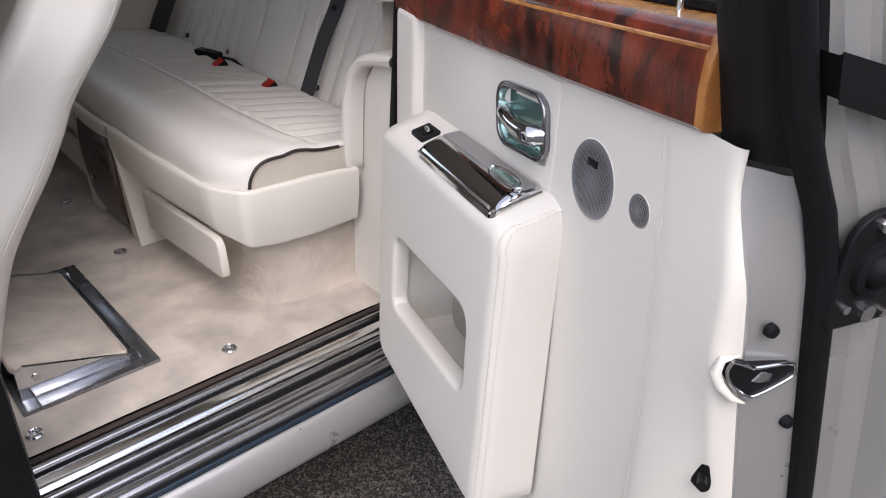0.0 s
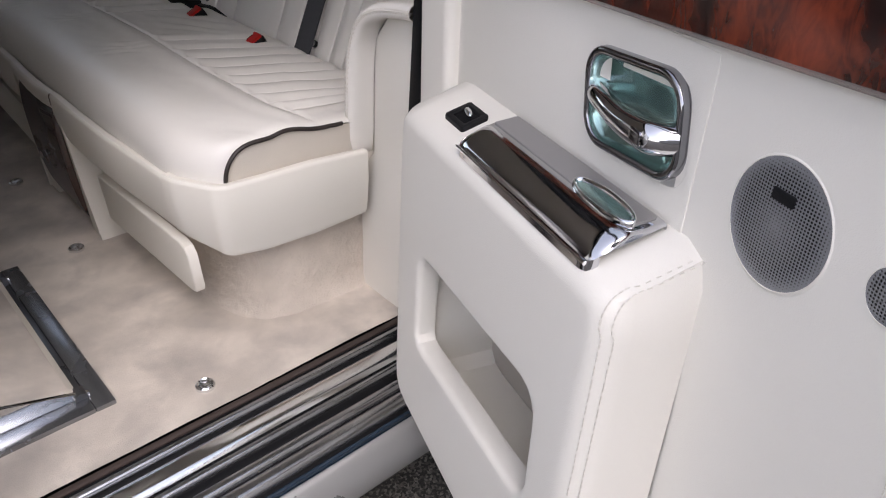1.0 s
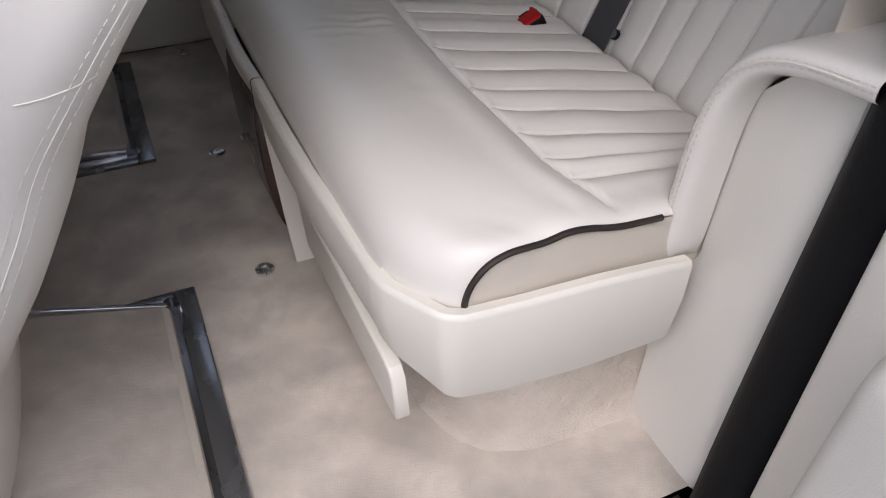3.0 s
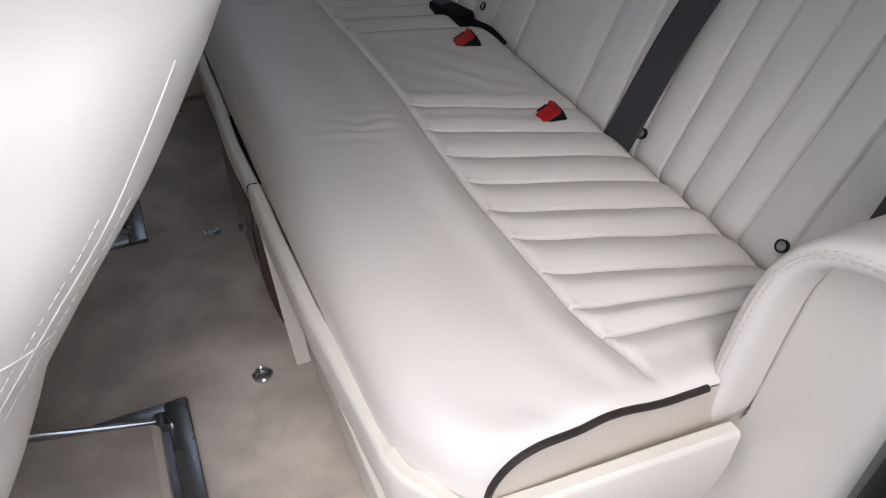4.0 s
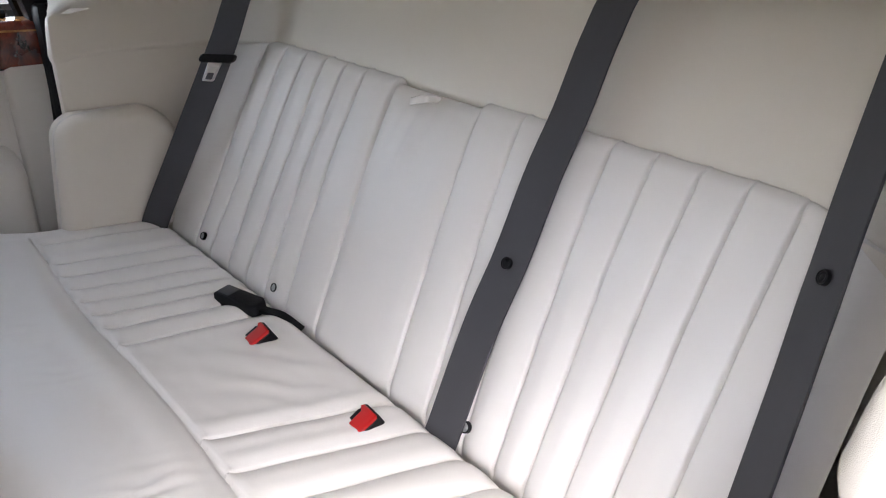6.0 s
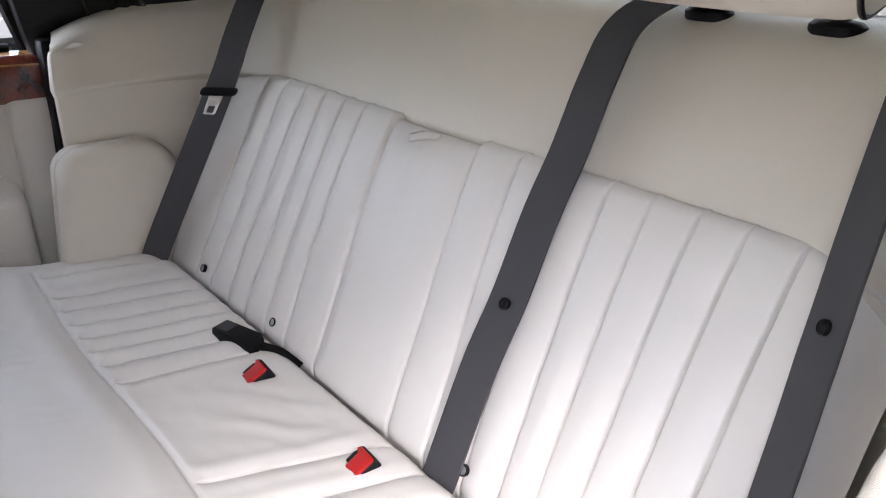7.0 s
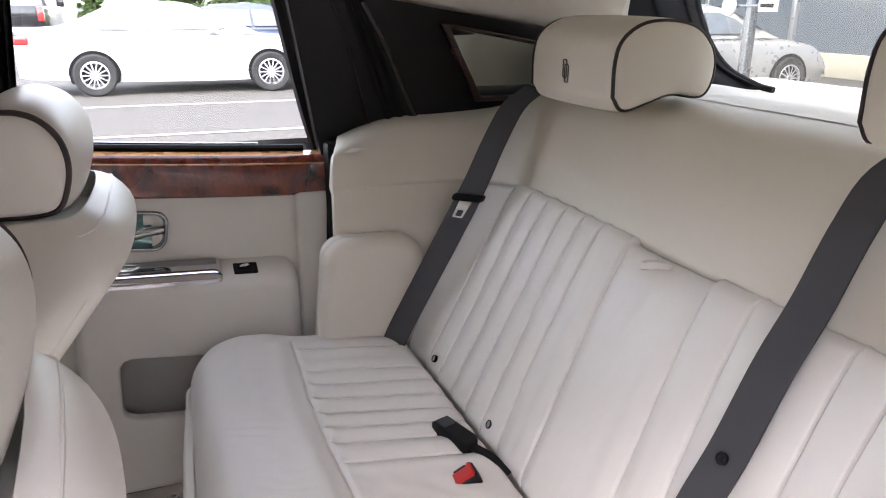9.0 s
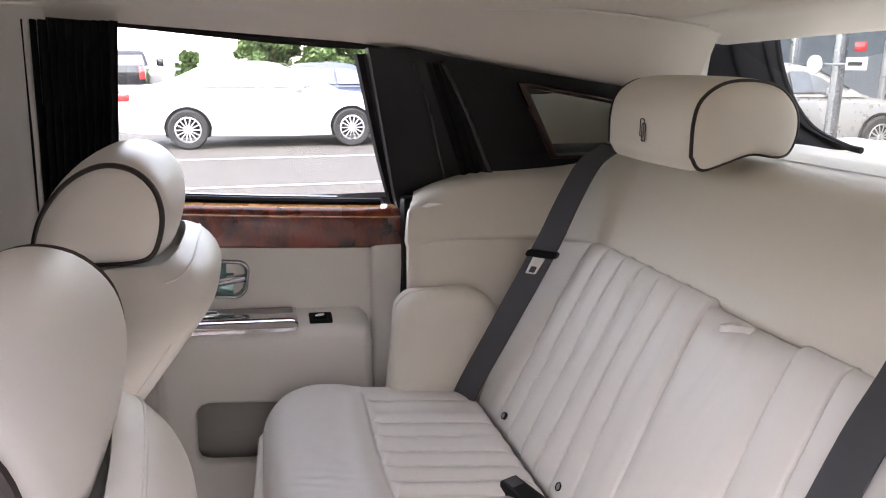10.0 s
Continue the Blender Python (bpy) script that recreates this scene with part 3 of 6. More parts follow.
grid(bm, [[(x + dx, y, z) for x, z in front] for y, dx in ((-0.0985, 0.02), (-0.0985, 0.004), (-0.096, 0.0), (0.0, -0.002), (0.096, 0.0), (0.0985, 0.004), (0.0985, 0.05))])
drawer = part("drawer_front", bm, DARK_BURL, bench, "dark burl walnut drawer front, bowed forward")
bm = bmesh.new()
tube(bm, [(-0.494, 0.03, 0.53), (-0.506, 0.03, 0.53), (-0.510, 0.03, 0.53)], [0.006, 0.008, 0.005], 12)
part("knob", bm, CHROME, drawer, "small chrome knob")

# carpeted riser below the cushion, round the corner to the door pillar
way = smooth([(-0.40, 0.68), (-0.40, 0.4), (-0.40, 0.0), (-0.40, -0.25), (-0.398, -0.42), (-0.390, -0.50), (-0.362, -0.560), (-0.310, -0.586), (-0.25, -0.592), (-0.13, -0.594)], 420)
bm = bmesh.new()
rows = []
for i, (x, y) in enumerate(way):
    d = way[min(i + 2, 419)] - way[max(i - 2, 0)]
    nx, ny = -d[1] / np.hypot(*d), d[0] / np.hypot(*d)
    rows.append([(x + nx * o + 0.0012 * noise.noise((x * 110, y * 110, z * 110)) + 0.0012 * noise.noise((x * 50, y * 50, z * 50)) + 0.003 * noise.noise((x * 14, y * 14, z * 14)), y + ny * o + 0.0012 * noise.noise((x * 110, z * 110, y * 110)) + 0.0012 * noise.noise((x * 50, z * 50, y * 50)), z) for o, z in
                 [(-0.020 * (1 - k) ** 6, 0.3985 + 0.21 * k ** 1.4) for k in np.linspace(0, 1, 90)]])
grid(bm, rows)
tagged(part("riser", bm, PILE), "fluffy beige carpet on the riser below the bench seat", "floor", kind="structure")

# backrest
BRIBS = [-0.499, -0.443, -0.390, -0.333, -0.277, -0.212, 0.206, 0.262, 0.318, 0.378, 0.442, 0.508]
BSEAMS = [-0.137, -0.062, 0.125]
BACK = smooth([(-0.002, 0.655), (-0.013, 0.688), (-0.017, 0.712), (-0.002, 0.745), (0.045, 0.84), (0.093, 0.935), (0.138, 1.015), (0.160, 1.048), (0.172, 1.060), (0.186, 1.062), (0.198, 1.050), (0.200, 1.03)], 110)


def wrap(y, f):
    """How far the backrest comes forward towards its ends."""
    if y < 0:
        return -0.060 * f * step(0.55, 0.66, -y) ** 1.2
    return -0.085 * f * step(0.50, 0.63, y) ** 1.2 - 0.012 * step(0.52, 0.62, y)


bm = bmesh.new()
rows = []
for y in crowded(-0.615, 0.590, BRIBS + BSEAMS + [0.552]):
    r = []
    for i, (x, z) in enumerate(BACK):
        f = step(0.68, 1.06, z)
        win = step(0.69, 0.71, z) * (1 - step(1.035, 1.062, z) * 0.6)
        dx = 0.0
        for c in BRIBS:
            d = abs(y - c)
            if d < 0.05:
                dx += win * (0.0095 * math.exp(-(d / (0.0017 if c < 0 else 0.0020)) ** 2) + 0.0024 * math.exp(-(d / 0.009) ** 2) - 0.0018 * math.exp(-((d - 0.026) / 0.013) ** 2))
        for c in BSEAMS:
            d = abs(y - c)
            if d < 0.06:
                dx += win * (0.0110 * math.exp(-(d / 0.0019) ** 2) + 0.0026 * math.exp(-(d / 0.010) ** 2) - 0.0022 * math.exp(-((d - 0.026) / 0.013) ** 2))
        if -0.062 < y < 0.125:
            dx -= 0.006 * math.sin(math.pi * (y + 0.062) / 0.187) * win
        g = math.exp(-((z - 1.0) / 0.05) ** 2 - ((y - 0.04) / 0.05) ** 2)
        dx += 0.0016 * g * math.sin(y * 190 + z * 40)
        dx += (0.0022 if y > 0.13 else 0.0012) * noise.noise((y * 22, z * 7, 2.0)) + (0.0010 if y > 0.13 else 0.0004) * noise.noise((y * 60, z * 25, 5.0))
        zz = z - 0.012 * step(0.46, 0.60, abs(y)) * f + 0.0015 * noise.noise((y * 10, 1, 1)) * f
        zz -= 0.010 * f * step(-0.066, -0.058, y) * (1 - step(0.121, 0.129, y))
        shear = -0.036 * (1 - step(0.12, 0.44, abs(y + 0.02))) * min(1, max(0, (1.055 - z) / 0.34))
        wave = 0.003 * math.sin(z * 15 + y * 9) * step(0.13, 0.2, y) * (1 - step(0.50, 0.58, y))
        r.append((x + dx + wrap(y, f), y + shear + wave, zz))
    rows.append(r)
grid(bm, rows)
part("backrest", bm, LEATHER, bench, "fluted cream leather backrest", crisp=120)
bm = bmesh.new()
loop = [(0.172, 0.024, 1.050), (0.154, 0.024, 1.055), (0.144, 0.031, 1.054), (0.140, 0.042, 1.050), (0.144, 0.053, 1.047), (0.154, 0.058, 1.047), (0.172, 0.056, 1.048)]
ribbon(bm, smooth(loop, 30), (0.35, 0, 1.0), 0.009, 0.0022)
part("pull_tab", bm, LEATHER, bench, "cream leather pull tab of the folding armrest")

# snap buttons on the backrest and the belts
def snap(x, y, z, parent=None, dark=False, facing=(-0.88, 0, 0.47)):
    nrm = Vector(facing).normalized()
    p = Vector((x, y, z))
    u = nrm.orthogonal().normalized()
    v = nrm.cross(u)
    for name, mt, prof in (("snap_ring", BLACK, ((0.0074, -0.004), (0.0074, 0.0012), (0.0067, 0.0018), (0.0060, 0.0017), (0.0056, 0.0006))),
                           ("snap_button", BLACK if dark else SNAP, ((0.0057, 0.0006), (0.0045, 0.0014), (0.0032, 0.0008), (0.002, 0.0015), (0.0005, 0.0015)))):
        bm = bmesh.new()
        grid(bm, [[p + u * q * math.cos(a) + v * q * math.sin(a) + nrm * h for a in np.linspace(0, 2 * math.pi, 22, endpoint=False)] for q, h in prof], True, True)
        part(name, bm, mt, parent or bench, "black plastic stop button" if dark else "small metal snap button in a dark ring")


for y, z in ((-0.497, 0.740), (-0.246, 0.736), (0.214, 0.732), (0.474, 0.732)):
    snap(-0.0125 if abs(y) < 0.4 else -0.0145, y, z)

# ---- lounge-shaped upper panel and quarter trims ----
PLAN = smooth([(-0.138, -0.735), (-0.162, -0.708), (-0.165, -0.684), (-0.143, -0.668), (-0.06, -0.660), (0.03, -0.648), (0.095, -0.621), (0.146, -0.575), (0.174, -0.50), (0.183, -0.40), (0.184, -0.2), (0.184, 0.0),
               (0.184, 0.2), (0.183, 0.40), (0.174, 0.50), (0.146, 0.575), (0.095, 0.618), (0.03, 0.640), (-0.06, 0.650), (-0.150, 0.655), (-0.166, 0.664), (-0.164, 0.685), (-0.145, 0.71)], 230)
UP_BACK = smooth([(0.018, 1.035), (0.007, 1.052), (0.010, 1.068), (0.035, 1.110), (0.070, 1.155), (0.102, 1.192), (0.135, 1.219), (0.18, 1.237), (0.25, 1.246), (0.30, 1.246)], 44)
UP_SIDE = smooth([(0.010, 1.035), (0.000, 1.046), (0.003, 1.056), (0.009, 1.075), (0.014, 1.088), (0.022, 1.102), (0.036, 1.111), (0.07, 1.115), (0.12, 1.115), (0.20, 1.115)], 44)


def plan_normal(i):
    d = PLAN[min(i + 1, len(PLAN) - 1)] - PLAN[max(i - 1, 0)]
    d = d / np.hypot(*d)
    return d[1], -d[0]


rows = []
for i, (x, y) in enumerate(PLAN):
    nx, ny = plan_normal(i)
    k = step(0.0, 1.0, (x + 0.165) / 0.335) ** 0.8
    lift = 0.070 * min(1, max(0, (x + 0.16) / 0.33))
    r = []
    for (o1, z1), (o0, z0) in zip(UP_BACK, UP_SIDE):
        o, z = o1 * k + o0 * (1 - k), z1 * k + z0 * (1 - k) + lift * (1 - k) * step(1.05, 1.13, z0)
        z = 1.05 + (z - 1.05) * (1 - 0.36 * step(0.3, 0.9, abs(ny)) * k) if z > 1.05 else z
        o *= 0.25 + 0.75 * step(-0.16, -0.10, x)
        wob = 0.002 * noise.noise((x * 6, y * 6, z * 6))
        r.append((x + nx * (o + wob), y + ny * (o + wob), z))
    rows.append(r)
bm = bmesh.new()
grid(bm, rows)
upper = tagged(part("upper_trim", bm, WARM_LEATHER), "smooth cream leather panel curving round above the fluted backrest", "interior trim", kind="structure")
bm = bmesh.new()
grid(bm, [[(x + nx * 0.004, y + ny * 0.004, z) for z in (1.045, 1.0, 0.9, 0.8, 0.7, 0.6, 0.5, 0.4)] for i, (x, y) in enumerate(PLAN) if x > -0.135 or y > 0 for nx, ny in (plan_normal(i),)])
tagged(part("quarter_trim", bm, WARM_LEATHER), "cream leather side trim beside the bench seat", "interior trim", kind="structure")


def edge_roll(pad, s):
    """Broad leather roll up the front edge of the side armrest, bending out over its top."""
    outer = smooth([(0.596, 0.676), (0.598, 0.775), (0.606, 0.845), (0.621, 0.888), (0.644, 0.917), (0.674, 0.934), (0.710, 0.943), (0.760, 0.949)], 56)
    inner = smooth([(0.636, 0.676), (0.640, 0.775), (0.644, 0.842), (0.652, 0.872), (0.668, 0.890), (0.692, 0.901), (0.722, 0.908), (0.760, 0.914)], 56)
    inner = outer + 0.66 * (inner - outer)
    front = lambda z: -0.194 + 0.02 * (z - 0.69)
    rows = []
    for i, (o, q) in enumerate(zip(outer, inner)):
        e = 1 - 0.35 * max(0, 1 - i / 3) ** 2
        m, h = (o + q) / 2, (o - q) / 2 * e
        x0 = front(m[1])
        rear = (0.672, min(o[1], 0.86) - 0.02)
        row = [(bx, s * (o[0] + (rear[0] - o[0]) * f), o[1] + (rear[1] - o[1]) * f) for bx, f in ((0.030, 1.0), (0.026, 0.75), (0.014, 0.42), (-0.008, 0.16), (-0.035, 0.03), (-0.07, 0.0), (-0.11, 0.0))]
        row.append((-0.14, s * (m[0] + h[0]), m[1] + h[1]))
        for a in np.linspace(0, math.pi, 17):
            c = math.copysign(abs(math.cos(a)) ** 0.75, math.cos(a))
            row.append((x0 + 0.020 - 0.020 * e * math.sin(a) ** 0.7, s * (m[0] + h[0] * c), m[1] + h[1] * c))
        rows.append(row + [(-0.15, s * (m[0] - h[0]), m[1] - h[1])])
    bm = bmesh.new()
    grid(bm, rows[:1] + rows)
    low = rows[0]
    mid = bm.verts.new((-0.15, s * 0.615, 0.672))
    lv = [bm.verts.new(p) for p in low]
    for p, q in zip(lv, lv[1:]):
        bm.faces.new((p, q, mid))
    part("roll", bm, LEATHER, pad, "rounded leather edge roll", weld=True)
    for k, r, name in ((0.30, 0, "stitching"), (-0.12, 0, "stitching"), (0.09, 0.0011, "seam")):
        line = []
        for o, q in zip(outer[2:], inner[2:]):
            m, h = (o + q) / 2, (o - q) / 2
            sn = math.sqrt(max(0, 1 - abs(k) ** (2 / 0.75)))
            line.append((front(m[1]) + 0.0195 - 0.020 * sn ** 0.7, s * (m[0] + h[0] * k), m[1] + h[1] * k))
        bm = bmesh.new()
        if r:
            tube(bm, line, r, 6)
            part("seam", bm, VINYL, pad, "fine seam along the roll")
        else:
            stitches(bm, line, 0.0058, 0.0038, 0.0006)
            tagged(part("stitching", bm, STITCH, pad, "row of stitches"), kind="stuff")


def quarter(s):
    """Arm pad, front jamb face and door seal on one side: s = -1 or 1."""
    pad = thing("arm_pad", (-0.1, s * 0.64, 0.70), "padded cream leather side armrest with stitched edge beside the bench", "armrest", "side armrests")
    # roll along the front edge and over the top, then the flat padded face
    out = [(u + 0.10 * (v - 0.69), v) for u, v in rrect(-0.218 if s > 0 else -0.172, 0.690, 0.004, 0.949, (0.085, 0.040, 0.014, 0.02), 9)]
    if s > 0:
        bm = bmesh.new()
        slab(bm, out, lambda u, v, w: (u, s * (0.660 - w), v), 0.0, 0.056, 0.026, 7)
        part("pad", bm, WARM_LEATHER, pad)
        bm = bmesh.new()
        tube(bm, [(u, s * (0.653 - 0.02 * step(0.0, -0.16, u)), v) for u, v in out[:20]], 0.0022, 6)
        part("welt", bm, VINYL, pad, "fine welt round the pad")
    else:
        edge_roll(pad, s)
    # jamb face towards the door opening, with the black body seal
    sec = [(-0.120, 0.585), (-0.160, 0.588), (-0.171, 0.600), (-0.173, 0.68), (-0.172, 0.722), (-0.166, 0.733), (-0.15, 0.738)] if s < 0 else [(-0.150, 0.640), (-0.178, 0.640), (-0.186, 0.652), (-0.188, 0.70), (-0.186, 0.742), (-0.178, 0.752), (-0.16, 0.756)]
    bm = bmesh.new()
    rows = []
    for t in np.linspace(0, 1, 40):
        z = 0.398 + 0.50 * t
        dx = 0.0125 * (z - 0.40)
        k = step(0.66, 0.70, z) if s < 0 else 0
        rows.append([(x + dx + 0.012 * k * (y < 0.62) + (0.034 if s > 0 else 0.007), s * (y + max(0, 0.622 - y) * k), 0.398 + t * (float(np.interp(y, [0.62, 0.640, 0.652, 0.668, 0.692, 0.74], [0.856, 0.882, 0.896, 0.908, 0.918, 0.931])) - 0.398 if s < 0 else 0.55)) for x, y in sec])
    grid(bm, rows)
    tagged(part("pillar_trim", bm, VINYL), "cream moulded pillar trim between bench seat and door", "interior trim", kind="structure")
    line = [(-0.172 + 0.03 * step(0.4, 1.2, z) + (0.0 if z < 1.13 else -0.28 * (z - 1.13)), s * (0.783 - 0.34 * max(0, z - 1.14)), z) for z in np.linspace(0.385, 1.42 if s < 0 else 1.12, 40)]
    bm = bmesh.new()
    tube(bm, line if s < 0 else [(x + 0.020, y, z) for x, y, z in line], 0.041 if s < 0 else 0.024, 12)
    tagged(part("door_seal", bm, RUBBER), "black rubber door seal on the body pillar", "door seal", kind="structure")
    bm = box(bmesh.new(), (-0.152, 0.755 if s > 0 else -0.86, 0.30), (0.30, 0.86 if s > 0 else -0.755, 1.12), 0.01)
    tagged(part("body_pillar", bm, BLACK), "dark inner body pillar behind the door seal", "pillar", kind="structure")


quarter(-1)
quarter(1)

# ---- rear shelf, headrests ----
bm = bmesh.new()
grid(bm, [[(x, y, 1.244 - 0.022 * step(0.42, 0.75, x)) for x in np.linspace(0.40, 1.02, 12)] for y in np.linspace(-0.78, 0.78, 20)])
tagged(part("rear_shelf", bm, WARM_LEATHER), "cream leather parcel shelf below the rear window", "shelf", kind="structure")


def headrest(name, centre, half, depth, height, face, parent, mark=False, posts=True, barrel=0.035, sec=()):
    """A bolster with piped end caps; face: -1 looks forward (towards -x), 1 backward."""
    cx, cy, cz = centre
    sec = list(sec) or [(-0.5, -0.32), (-0.5, 0.05), (-0.44, 0.30), (-0.25, 0.47), (0.02, 0.50), (0.28, 0.42), (0.45, 0.20), (0.49, -0.05), (0.44, -0.28), (0.33, -0.35), (0.06, -0.31), (-0.18, -0.40), (-0.40, -0.47)]
    sec = smooth(sec + [sec[0]], 60)[:-1]
    hx = [(-face * u * depth, v * height) for u, v in sec]
    rows = []
    for t in np.linspace(-1, 1, 33):
        e = max(0, (abs(t) - 0.86) / 0.14)
        k = 1 - 0.05 * e * e + barrel * (1 - abs(t) ** 2.6)
        rows.append([(cx + u * k, cy + half * t, cz + v * k) for u, v in hx])
    bm = bmesh.new()
    grid(bm, rows, True)
    body = part(name, bm, WARM_LEATHER if mark else LEATHER, parent, "cream leather bolster headrest")
    for s, r in ((-1, rows[0]), (1, rows[-1])):
        bm = bmesh.new()
        caps = []
        for k, o in ((1.0, 0.0), (0.97, 0.004), (0.85, 0.009), (0.6, 0.012), (0.3, 0.0135), (0.001, 0.014)):
            caps.append([(cx + (p[0] - cx) * k, cy + s * (half + o), cz + (p[2] - cz) * k) for p in r])
        grid(bm, caps, True)
        part("end_cap", bm, WARM_LEATHER if mark else LEATHER, body, "flat oval leather end cap")
        bm = bmesh.new()
        rim = [(p[0], cy + s * (half + 0.001), p[2]) for p in r]
        tube(bm, rim + rim[:2], 0.0032 if mark else 0.0042, 7, False)
        part("piping", bm, PIPING, body, "dark brown piping")
    if mark:
        fx = cx + face * depth * 0.530
        bm = bmesh.new()
        for dy, dz in ((0.003, 0.004), (-0.003, -0.004)):
            y, z = cy + dy - 0.004, cz + (0.008 if cy < 0 else -0.014) + dz
            plate = rrect(-0.006, -0.015, 0.006, 0.015, 0.003)
            tube(bm, [(fx, y + u, z + v) for u, v in plate + plate[:1]], 0.0010, 5)
        part("emblem", bm, PIPING, body, "dark embroidered emblem")
    if posts:
        for dy in (-0.075, 0.075):
            bm = bmesh.new()
            px = cx + 0.035
            tube(bm, [(px, cy + dy, cz - height * 0.5 - 0.018), (px, cy + dy, cz - height * 0.3)], 0.0075, 12)
            part("post", bm, CHROME, body, "chrome post")
            bm = bmesh.new()
            prof = ((0.030, -0.024), (0.030, -0.014), (0.025, -0.010), (0.012, -0.008), (0.0085, -0.003))
            grid(bm, [[(px + q * 0.75 * math.cos(a), cy + dy + q * math.sin(a), cz - height * 0.5 + h) for a in np.linspace(0, 2 * math.pi, 22, endpoint=False)] for q, h in prof], True, True)
            part("post_collar", bm, BLACK, body, "black plastic collar")
    return body


headrest("headrest", (0.305, 0.392, 1.302), 0.136, 0.205, 0.150, -1, bench, True, False)
headrest("headrest", (0.315, -0.335, 1.325), 0.140, 0.205, 0.150, -1, bench, True)

# ---- seat belts and buckles ----
def belt(label, pts, across, width=0.05, n=60):
    root = thing("seat_belt", pts[0], label, "seat belt", "seat belts")
    bm = bmesh.new()
    ribbon(bm, smooth(pts, n), across, width)
    part("webbing", bm, WEBBING, root)
    return root


centre_belt = belt("dark grey seat belt over the backrest with stop button", [(-0.026, -0.226, 0.640), (-0.040, -0.224, 0.690), (-0.020, -0.220, 0.730), (0.035, -0.217, 0.845), (0.078, -0.219, 0.925), (0.125, -0.218, 1.02), (0.168, -0.215, 1.085), (0.215, -0.210, 1.165), (0.262, -0.207, 1.222), (0.315, -0.23, 1.252), (0.38, -0.26, 1.256)], (0, 1, 0), 0.054)
snap(0.070, -0.219, 0.920, centre_belt, dark=True)
near_belt = belt("dark grey seat belt beside the arm pad with stop button", [(-0.055, -0.582, 0.66), (-0.025, -0.576, 0.735), (0.0, -0.572, 0.79), (0.062, -0.5625, 0.922), (0.091, -0.557, 0.982), (0.112, -0.553, 1.022), (0.146, -0.547, 1.092), (0.20, -0.538, 1.18), (0.25, -0.530, 1.235), (0.30, -0.523, 1.252)], (0.62, 0.78, 0), 0.05)
snap(0.109, -0.551, 1.024, near_belt, True, (-0.72, 0.57, 0.32))
far_belt = belt("dark grey seat belt webbing with chrome tongue, stowed against the backrest", [(-0.069, 0.584, 0.70), (-0.059, 0.577, 0.745), (0.001, 0.551, 0.88), (0.060, 0.527, 1.01), (0.093, 0.524, 1.075), (0.135, 0.545, 1.14), (0.19, 0.575, 1.205), (0.25, 0.60, 1.235)], (-0.70, 0.71, 0), 0.05)
side_v, up_v, out_v = Vector((-0.70, 0.71, 0.0)), Vector((0.41, -0.17, 0.89)), Vector((-0.63, -0.63, 0.17))
on_belt = lambda u, v, w: Vector((0.075, 0.5250, 1.038)) + side_v * u + up_v * v + out_v * w
bm = bmesh.new()
slab(bm, rrect(-0.032, -0.007, 0.032, 0.010, 0.007), on_belt, -0.006, 0.012, 0.005)
stop = part("tongue_grip", bm, BLACK, far_belt, "black plastic tongue grip")
bm = bmesh.new()
ring(bm, [(u * (1.0 + 9 * max(0, v + 0.026)), v) for u, v in rrect(-0.0115, -0.044, 0.0115, -0.004, 0.003)], rrect(-0.006, -0.040, 0.006, -0.027, 0.002), on_belt, 0.004, 0.0075, 0.0008)
part("tongue_plate", bm, CHROME, stop, "chrome latch tongue")


def buckle(x, y, z, yaw):
    root = thing("belt_buckle", (x, y, z), "red and black seat belt buckle sunk in the bench cushion", "belt buckle", "belt buckles")
    m = Matrix.Translation((x, y, z)) @ Matrix.Rotation(radians(yaw), 4, "Z") @ Matrix.Rotation(radians(-30), 4, "Y") @ Matrix.Scale(0.86, 4)
    to = lambda u, v, w: m @ Vector((u, v, w))
    bm = bmesh.new()
    slab(bm, rrect(-0.030, -0.020, 0.032, 0.020, 0.006), to, -0.04, 0.012, 0.004)
    part("housing", bm, BLACK, root)
    bm = bmesh.new()
    slab(bm, [(-0.028, -0.017), (0.026, -0.0185), (0.029, -0.015), (0.029, 0.014), (0.024, 0.018), (0.019, 0.010), (-0.014, 0.010), (-0.018, 0.017), (-0.028, 0.015)], to, 0.006, 0.0165, 0.003)
    part("press_button", bm, RED, root, "red press button")
    bm = bmesh.new()
    slab(bm, rrect(-0.016, 0.0100, 0.019, 0.018, 0.002), to, 0.008, 0.0135, 0.0005)
    part("slot", bm, BLACK, root)


buckle(-0.107, -0.162, 0.7285, -4)
buckle(-0.113, 0.086, 0.7305, -6)
bb = thing("belt_buckle", (-0.09, 0.26, 0.73), "black seat belt buckle lying on its strap on the bench cushion", "belt buckle", "belt buckles")
m = Matrix.Translation((-0.079, 0.188, 0.741)) @ Matrix.Rotation(radians(19), 4, "Z") @ Matrix.Rotation(radians(3), 4, "X")
bm = bmesh.new()
slab(bm, [(0.044, -0.019), (0.044, 0.019), (-0.026, 0.021), (-0.036, 0.012), (-0.036, -0.012), (-0.026, -0.021)], lambda u, v, w: m @ Vector((v * 0.85, u * 1.02, w * 0.62)), -0.017, 0.015, 0.006)
house = part("housing", bm, BLACK, bb)
bm = bmesh.new()
slab(bm, rrect(-0.012, 0.018, 0.012, 0.043, 0.003), lambda u, v, w: m @ Vector((u, v, w * 0.62)), 0.012, 0.0165, 0.002)
part("press_plate", bm, GRILLE, house, "dark grey press plate")
bm = bmesh.new()
